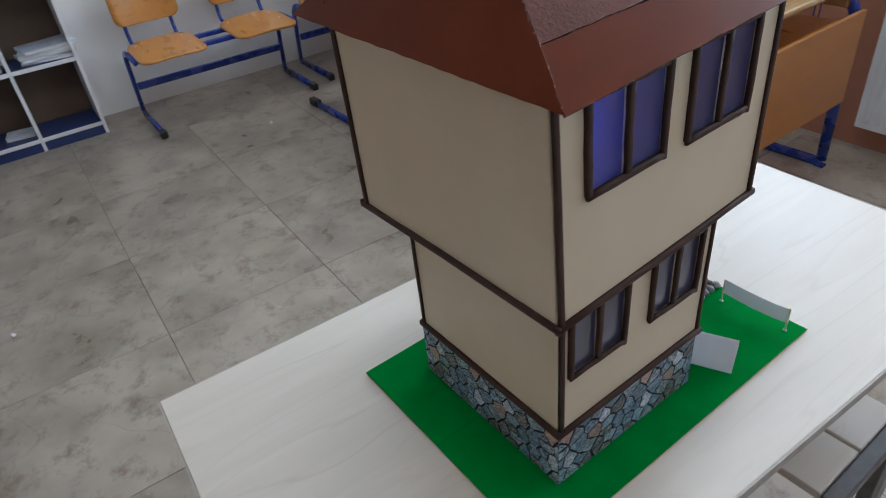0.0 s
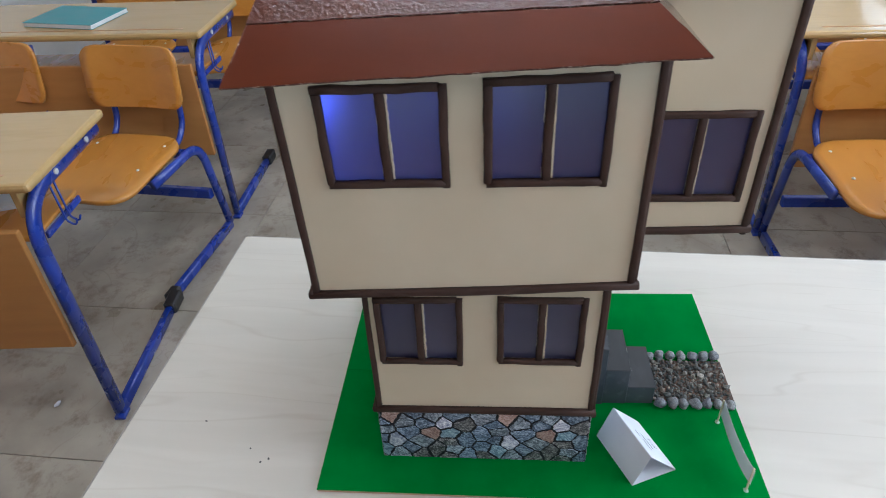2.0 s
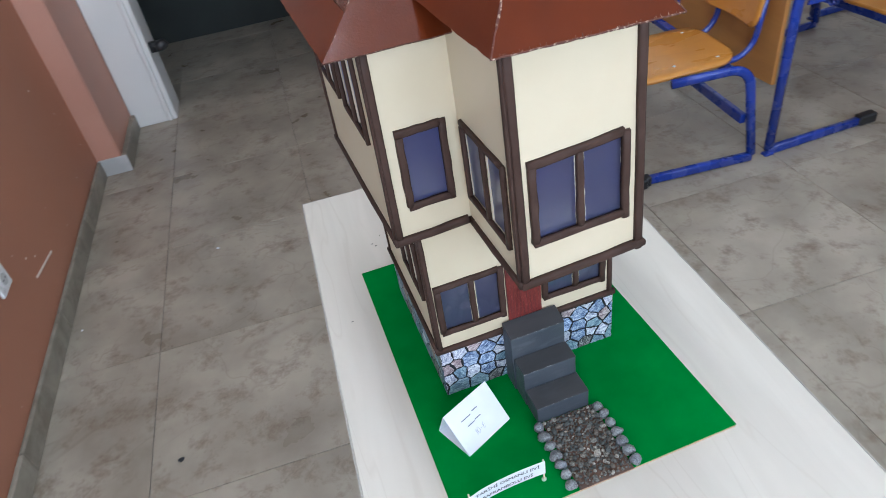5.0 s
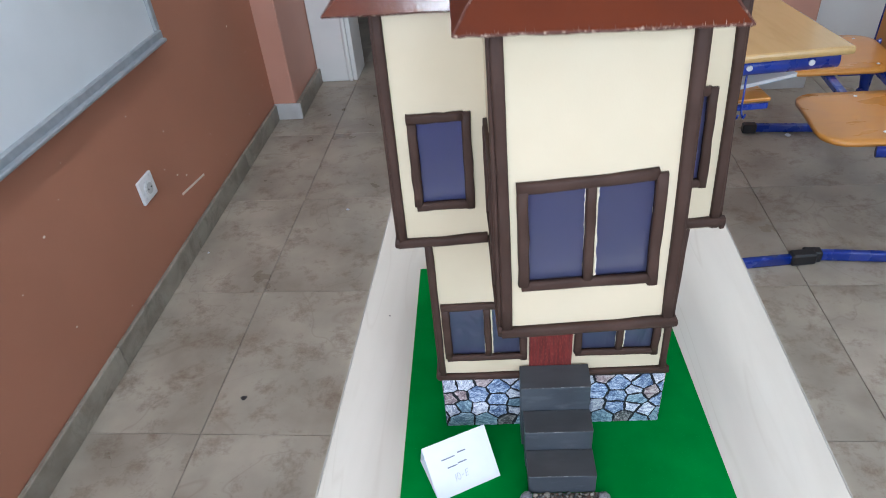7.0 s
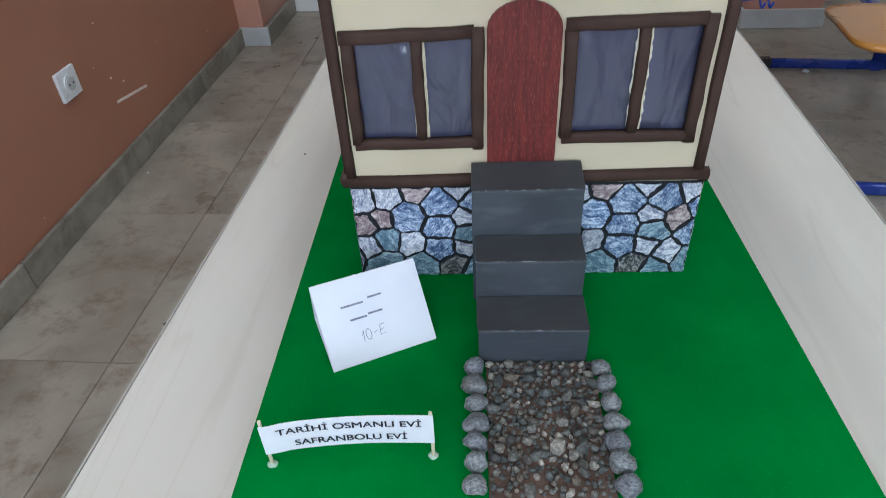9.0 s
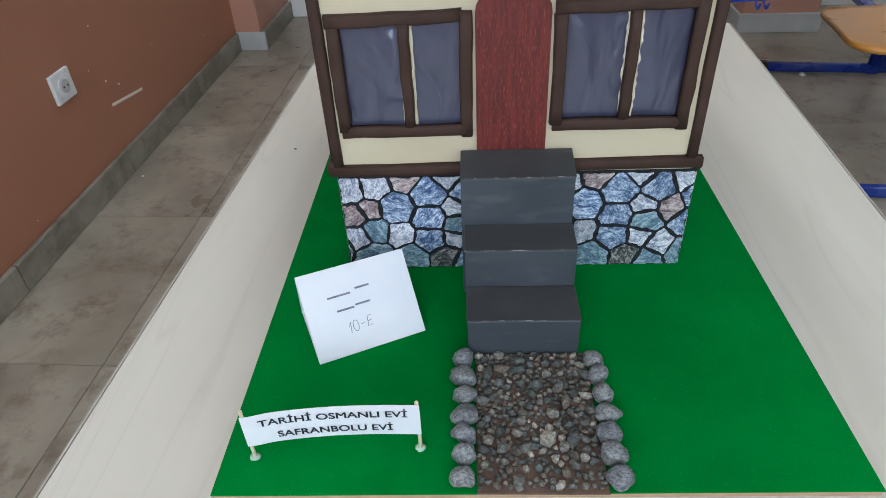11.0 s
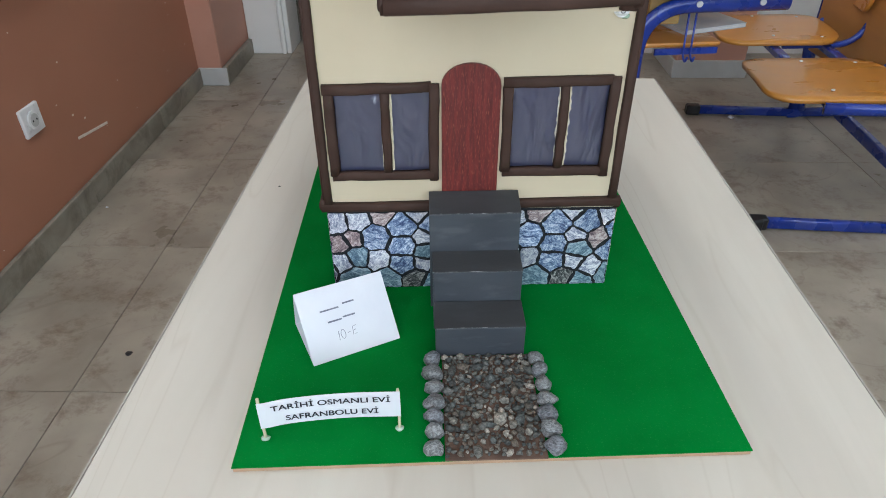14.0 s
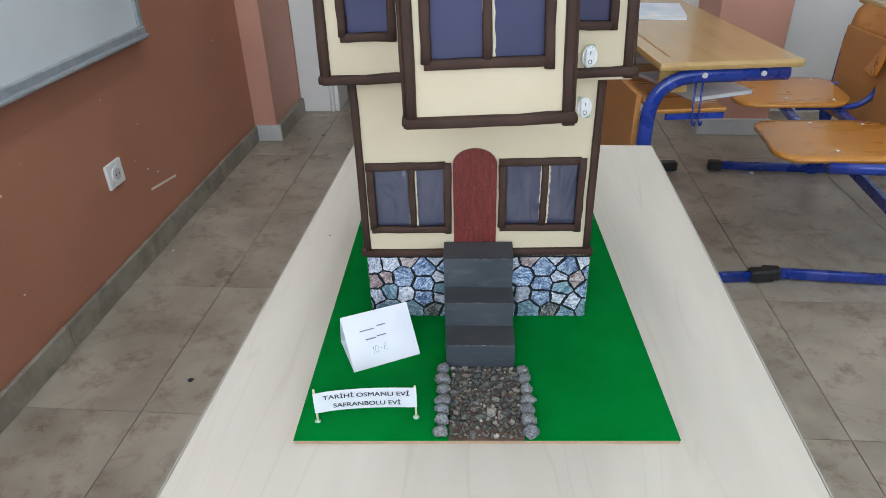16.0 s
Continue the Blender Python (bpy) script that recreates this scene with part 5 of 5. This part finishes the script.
# crumbs on the tabletop
for i, (x, y) in enumerate(((-0.08, 0.677), (-0.12, 0.606), (-0.139, 0.588), (-0.134, 0.579), (-0.217, 0.406))):
    bm = bmesh.new()
    lump(bm, (x, y, 0.7504), (0.0018, 0.0013, 0.0006), i + 5, 1, 0.7)
    single("crumb", bm, M_BLACK, "tiny dark crumb on the pale tabletop", "litter", "tabletop crumbs", at=(x, y, 0.75))
for ob in set(bpy.data.objects) - BEFORE_TABLE:
    if ob.parent is None:
        ob.matrix_basis = MODEL @ ob.matrix_basis

# ---------------------------------------------------------------- school furniture
DW = 0.97


def desk_half():
    """A two-seat desk; the pupil sits towards +x. Its front foot stands at x = 0 and its frames at y = 0 and DW."""
    t = thing("school_desk", (0, 0, 0), "two-seat school desk, pale top, blue steel frame", "school desk", "school desks")
    top = part("desktop", boxed((0.012, -0.028, 0.728), (0.402, DW + 0.028, 0.752), 0.009, 2), M_DESK, t, "worn pale wood desktop with rounded edge")
    part("pencil_groove", boxed((0.055, 0.05, 0.7521), (0.061, DW - 0.05, 0.7527)), M_PANEL, top)
    part("front_panel", boxed((-0.030, 0.014, 0.300), (-0.014, DW - 0.030, 0.655), 0.002), M_PANEL, t, "orange-brown chipboard front panel")
    part("book_shelf", boxed((0.022, 0.022, 0.592), (0.235, DW - 0.022, 0.604), 0.004, 2), M_PLY, t, "open shelf under the top")
    for y in (0.018, DW - 0.036):
        part("cheek", boxed((0.03, y, 0.655), (0.11, y + 0.018, 0.7275), 0.002), M_DESK, t)
    for y in (0.0, DW):
        bm = bmesh.new()
        sweep(bm, rounded_path([(0.0, y, 0.03), (0.005, y, 0.708), (0.375, y, 0.708)], 0.13, 9), 0.021, 0.014, sides=12, up=(0, 1, 0))
        leg = part("end_frame", bm, M_BLUE, t, "bent blue steel end frame", smooth=True)
        bm = bmesh.new()
        sweep(bm, [(-0.005, y, 0.02), (0.42, y, 0.02)], 0.012, 0.018, sides=12, square=True)
        bar = part("floor_bar", bm, M_BLUE, leg, "blue steel floor bar", smooth=True)
        part("clamp", boxed((0.405, y - 0.021, 0.002), (0.485, y + 0.021, 0.046), 0.006), M_BLACK, leg, "black plastic clamp")
        part("foot_cap", boxed((-0.02, y - 0.016, 0.0), (0.02, y + 0.016, 0.012), 0.003), M_BLUE, leg)
        inside = 1 if y == 0 else -1
        for x in (0.14, 0.30):
            bm = bmesh.new()
            sweep(bm, [(x, y - inside * 0.0135, 0.712), (x, y - inside * 0.0175, 0.712)], 0.008, sides=12)
            part("screw", bm, M_SCREW, leg)
        bm = bmesh.new()
        for x in (0.128, 0.147):
            sweep(bm, rounded_path([(x, y + inside * 0.008, 0.70), (x + 0.005, y + inside * 0.008, 0.575), (x + 0.005, y - inside * 0.012, 0.560), (x + 0.005, y - inside * 0.02, 0.578)], 0.01), 0.0028, sides=6)
        part("bag_hook", bm, M_BLUE, leg, "thin blue wire bag hook", smooth=True)
        part("shelf_bracket", boxed((0.06, y + inside * 0.0135 - (0.006 if inside < 0 else 0), 0.575), (0.225, y + inside * 0.0135 + (0.006 if inside > 0 else 0), 0.5915)), M_BLUE, t)
    return t


def chair_half():
    """Two chairs on one blue frame, joined to the desk in front by its floor bars; same origin as its desk."""
    t = thing("school_chair_pair", (0, 0, 0), "pair of orange plywood chairs on one blue frame", "school chairs", "school chair pairs")
    for y in (0.0, DW):
        bm = bmesh.new()
        sweep(bm, rounded_path([(0.965, y, 0.03), (0.905, y, 0.408), (0.62, y, 0.408)], 0.085, 8), 0.018, 0.013, sides=12, up=(0, 1, 0))
        post = part("end_frame", bm, M_BLUE, t, "bent blue steel chair post", smooth=True)
        bm = bmesh.new()
        sweep(bm, [(0.525, y, 0.022), (0.965, y, 0.022)], 0.012, 0.018, sides=12, square=True)
        part("floor_bar", bm, M_BLUE, post, "blue steel floor bar", smooth=True)
        part("end_cap", boxed((0.510, y - 0.019, 0.0), (0.565, y + 0.019, 0.043), 0.005), M_BLACK, post, "black plastic end cap")
    part("cross_bar", boxed((0.905, 0.012, 0.17), (0.93, DW - 0.012, 0.21), 0.004), M_BLUE, t)
    for x in (0.66, 0.84):
        part("seat_rail", boxed((x - 0.015, 0.012, 0.388), (x + 0.015, DW - 0.012, 0.413), 0.004), M_BLUE, t)
    for y in (0.210, 0.770):
        bm = slab(0.38, 0.40, 0.013, 0.085, -0.010, 12, 0.012)
        bm.transform(Matrix.Translation((0.68, y, 0.434)) @ Matrix.Rotation(radians(90), 4, "Z") @ Matrix.Rotation(radians(-2), 4, "X"))
        seat = part("seat", bm, M_PLY, t, "orange lacquered plywood seat", smooth=True)
        bm = slab(0.375, 0.215, 0.010, 0.05, 0.026, 12)
        bm.transform(Matrix.Translation((0.955, y, 0.63)) @ Matrix.Rotation(radians(-90), 4, "Z") @ Matrix.Rotation(radians(90 - 9), 4, "X"))
        back = part("backrest", bm, M_PLY, t, "orange lacquered plywood backrest", smooth=True)
        for dy in (-0.135, 0.135):
            bm = bmesh.new()
            sweep(bm, rounded_path([(0.70, y + dy, 0.402), (0.905, y + dy, 0.412), (0.952, y + dy, 0.46), (0.985, y + dy, 0.72)], 0.06), 0.011, 0.011, sides=8, up=(0, 1, 0))
            part("back_tube", bm, M_BLUE, t, "flat blue steel back support", smooth=True)
            for z, x in ((0.595, 0.950), (0.665, 0.961)):
                bm = bmesh.new()
                lump(bm, (x - 0.004, y + dy, z), (0.003, 0.006, 0.006), 1, 2, 0.0)
                part("rivet", bm, M_SCREW, back, smooth=True)
            for x in (0.66, 0.82):
                bm = bmesh.new()
                lump(bm, (x, y + dy, 0.438), (0.006, 0.006, 0.003), 1, 2, 0.0)
                part("rivet", bm, M_SCREW, seat, smooth=True)
    return t


desk = desk_half()
chairs = chair_half()
FURNITURE = Matrix.Diagonal((1.038, 0.955, 0.987, 1))
for thing_ in (desk, chairs):
    for ob in thing_.children_recursive:
        ob.data.transform(FURNITURE)
DESKS = [(0.500, 1.398, 4.3), (1.520, 1.396, 0.0), (2.596, 1.425, 0.5), (0.590, -1.778, 0.0), (1.399, -1.535, -1.0), (2.462, -1.565, 0.0)]
CHAIRS = [(0.443, 1.514, -6.8), (1.513, 1.326, 0.0), (2.599, 1.434, 0.5), (0.388, -1.545, 0.0), (1.399, -1.535, -1.0), (2.615, -0.735, -2.6), (2.638, -1.814, -2.6)]
for thing_, places in ((desk, DESKS), (chairs, CHAIRS)):
    for x, y, yaw in places[1:]:
        copy_thing(thing_, pose(x, y, 0, 0, 0, yaw))
    thing_.matrix_basis = pose(places[0][0], places[0][1], 0, 0, 0, places[0][2])


def book(name, at, size, yaw, cover, label, category="book"):
    """A soft-cover book or pad lying flat."""
    t = thing(name, at, label, category)
    w, d, h = size
    x, y, z = at
    part("page_block", boxed((x - w / 2 + 0.002, y - d / 2 + 0.002, z + 0.0012), (x + w / 2, y + d / 2 - 0.002, z + h - 0.0012)), M_PAGES, t)
    part("cover", boxed((x - w / 2, y - d / 2, z + h - 0.0011), (x + w / 2 + 0.001, y + d / 2, z + h), 0.0004), cover, t)
    part("cover", boxed((x - w / 2, y - d / 2, z), (x + w / 2 + 0.001, y + d / 2, z + 0.0011), 0.0004), cover, t)
    t.matrix_basis = pose(x, y, z, 0, 0, yaw)
    return t


book("exercise_book", (1.714, 1.904, 0.7430), (0.21, 0.29, 0.016), -10, M_TEAL, "teal covered exercise book on a school desk")
book("note_pad", (0.66, 2.08, 0.7430), (0.21, 0.25, 0.014), -9, M_COVER, "pale blue and white book on a school desk")
book("paper_stack", (0.71, 1.67, 0.5967), (0.21, 0.30, 0.012), 20, M_COVER, "loose white papers on the shelf of a desk", "papers")
book("paper_stack", (0.69, 2.08, 0.5967), (0.21, 0.30, 0.02), -8, M_COVER, "loose white papers on the shelf of a desk", "papers")

# ---------------------------------------------------------------- shelf
BEFORE_SHELF = set(bpy.data.objects)
SHX, SY0, SY1 = 3.54, 0.540, 1.220
shelf = thing("bookcase", (SHX + 0.15, 0.82, 0), "white bookcase with dark blue shelves, nearly empty", "bookcase")
SHH = 1.55
for y in (SY0, (SY0 + SY1) / 2 - 0.009, SY1 - 0.018):
    part("upright", boxed((SHX, y, 0.0), (X1 - 0.012, y + 0.018, SHH), 0.001), M_PLASTIC, shelf)
part("back_panel", boxed((X1 - 0.0115, SY0, 0.0), (X1 - 0.0015, SY1, SHH)), M_SHELFBACK, shelf, "dark brown back panel")
ym = (SY0 + SY1) / 2
for z in (0.055, 0.43, 0.80, 1.17, 1.532):
    for a, b in ((SY0 + 0.0185, ym - 0.0095), (ym + 0.0095, SY1 - 0.0185)):
        part("shelf_board", boxed((SHX + 0.004, a, z), (X1 - 0.0125, b, z + 0.018)), M_NAVY, shelf, "dark blue shelf board")
        part("front_lip", boxed((SHX + 0.0005, a, z - 0.002), (SHX + 0.0035, b, z + 0.020)), M_PLASTIC, shelf)
part("plinth_board", boxed((SHX + 0.006, SY0 + 0.0185, 0.0), (SHX + 0.02, SY1 - 0.0185, 0.0525)), M_NAVY, shelf, "dark blue plinth")
random.seed(4)
for y, z, k in ((0.668, 0.4505, 4), (1.02, 0.4505, 3), (0.96, 0.0755, 1), (0.688, 0.8205, 3)):
    zz, large = z, 0.55 if k == 1 else 1.0
    for i in range(k):
        h = random.uniform(0.012, 0.03)
        book("book", (SHX + 0.14 + random.uniform(-0.01, 0.01), y + random.uniform(-0.015, 0.015), zz), (0.2 * large, 0.27 * large, h), random.uniform(-12, 12),
             M_COVER, "pale book lying in a stack on the bookcase")
        zz += h + 0.0005

for ob in set(bpy.data.objects) - BEFORE_SHELF:
    if ob.parent is None:
        turned(ob)

# ---------------------------------------------------------------- low stool under the table's side
stool = thing("low_stool", (-0.17, -0.07, 0), "low stool with two pale laminate boards, dark rail", "stool")
part("seat_board", boxed((-0.288, -0.0690, 0.432), (-0.05, 0.055, 0.45), 0.002), M_TABLE, stool)
part("seat_board", boxed((-0.288, -0.203, 0.432), (-0.05, -0.0755, 0.45), 0.002), M_TABLE, stool)
part("side_rail", boxed((-0.318, -0.203, 0.42), (-0.289, 0.055, 0.447), 0.003), M_HOLE, stool, "dark steel side rail")
for x in (-0.30, -0.07):
    for y in (-0.18, 0.035):
        part("leg", boxed((x - 0.012, y - 0.012, 0), (x + 0.012, y + 0.012, 0.4195), 0.002), M_HOLE, stool)

# small litter
for i, (x, y, size) in enumerate(((1.893, 1.127, 1), (0.529, 1.607, 0.8), (-0.783, 0.923, 0.7), (2.904, -0.34, 1), (1.255, 2.31, 1), (-1.118, 1.641, 0.4), (-0.623, 1.893, 0.5))):
    bm = bmesh.new()
    lump(bm, (x, y, 0.006 * size), (0.012 * size, 0.009 * size, 0.007 * size), i + 1, 2, 0.7)
    single("paper_scrap", bm, M_PAPER if i != 2 else M_BLACK, "small crumpled white scrap on the tile floor" if i != 2 else "small dark scrap on the tile floor", "litter", "floor litter", at=(x, y, 0))
# ---------------------------------------------------------------- floor tiles
TS, TX, TY = 0.595, -0.908, 0.168
tile_bm = boxed((0.001, 0.001, -0.012), (TS - 0.001, TS - 0.001, 0.0), 0.0008)
tile_mesh = finish(tile_bm, M_TILE, "tile")
i0, i1 = math.floor((X0 - 0.1 - TX) / TS), math.ceil((X1 + 0.05 - TX) / TS)
j0, j1 = math.floor((Y0 - 0.05 - TY) / TS), math.ceil((Y1 + 1.3 - TY) / TS)
for i in range(i0, i1):
    for j in range(j0, j1):
        ob = new("tile", tile_mesh)
        ob.parent = floor
        ob.location = (TX + i * TS, TY + j * TS, 0)
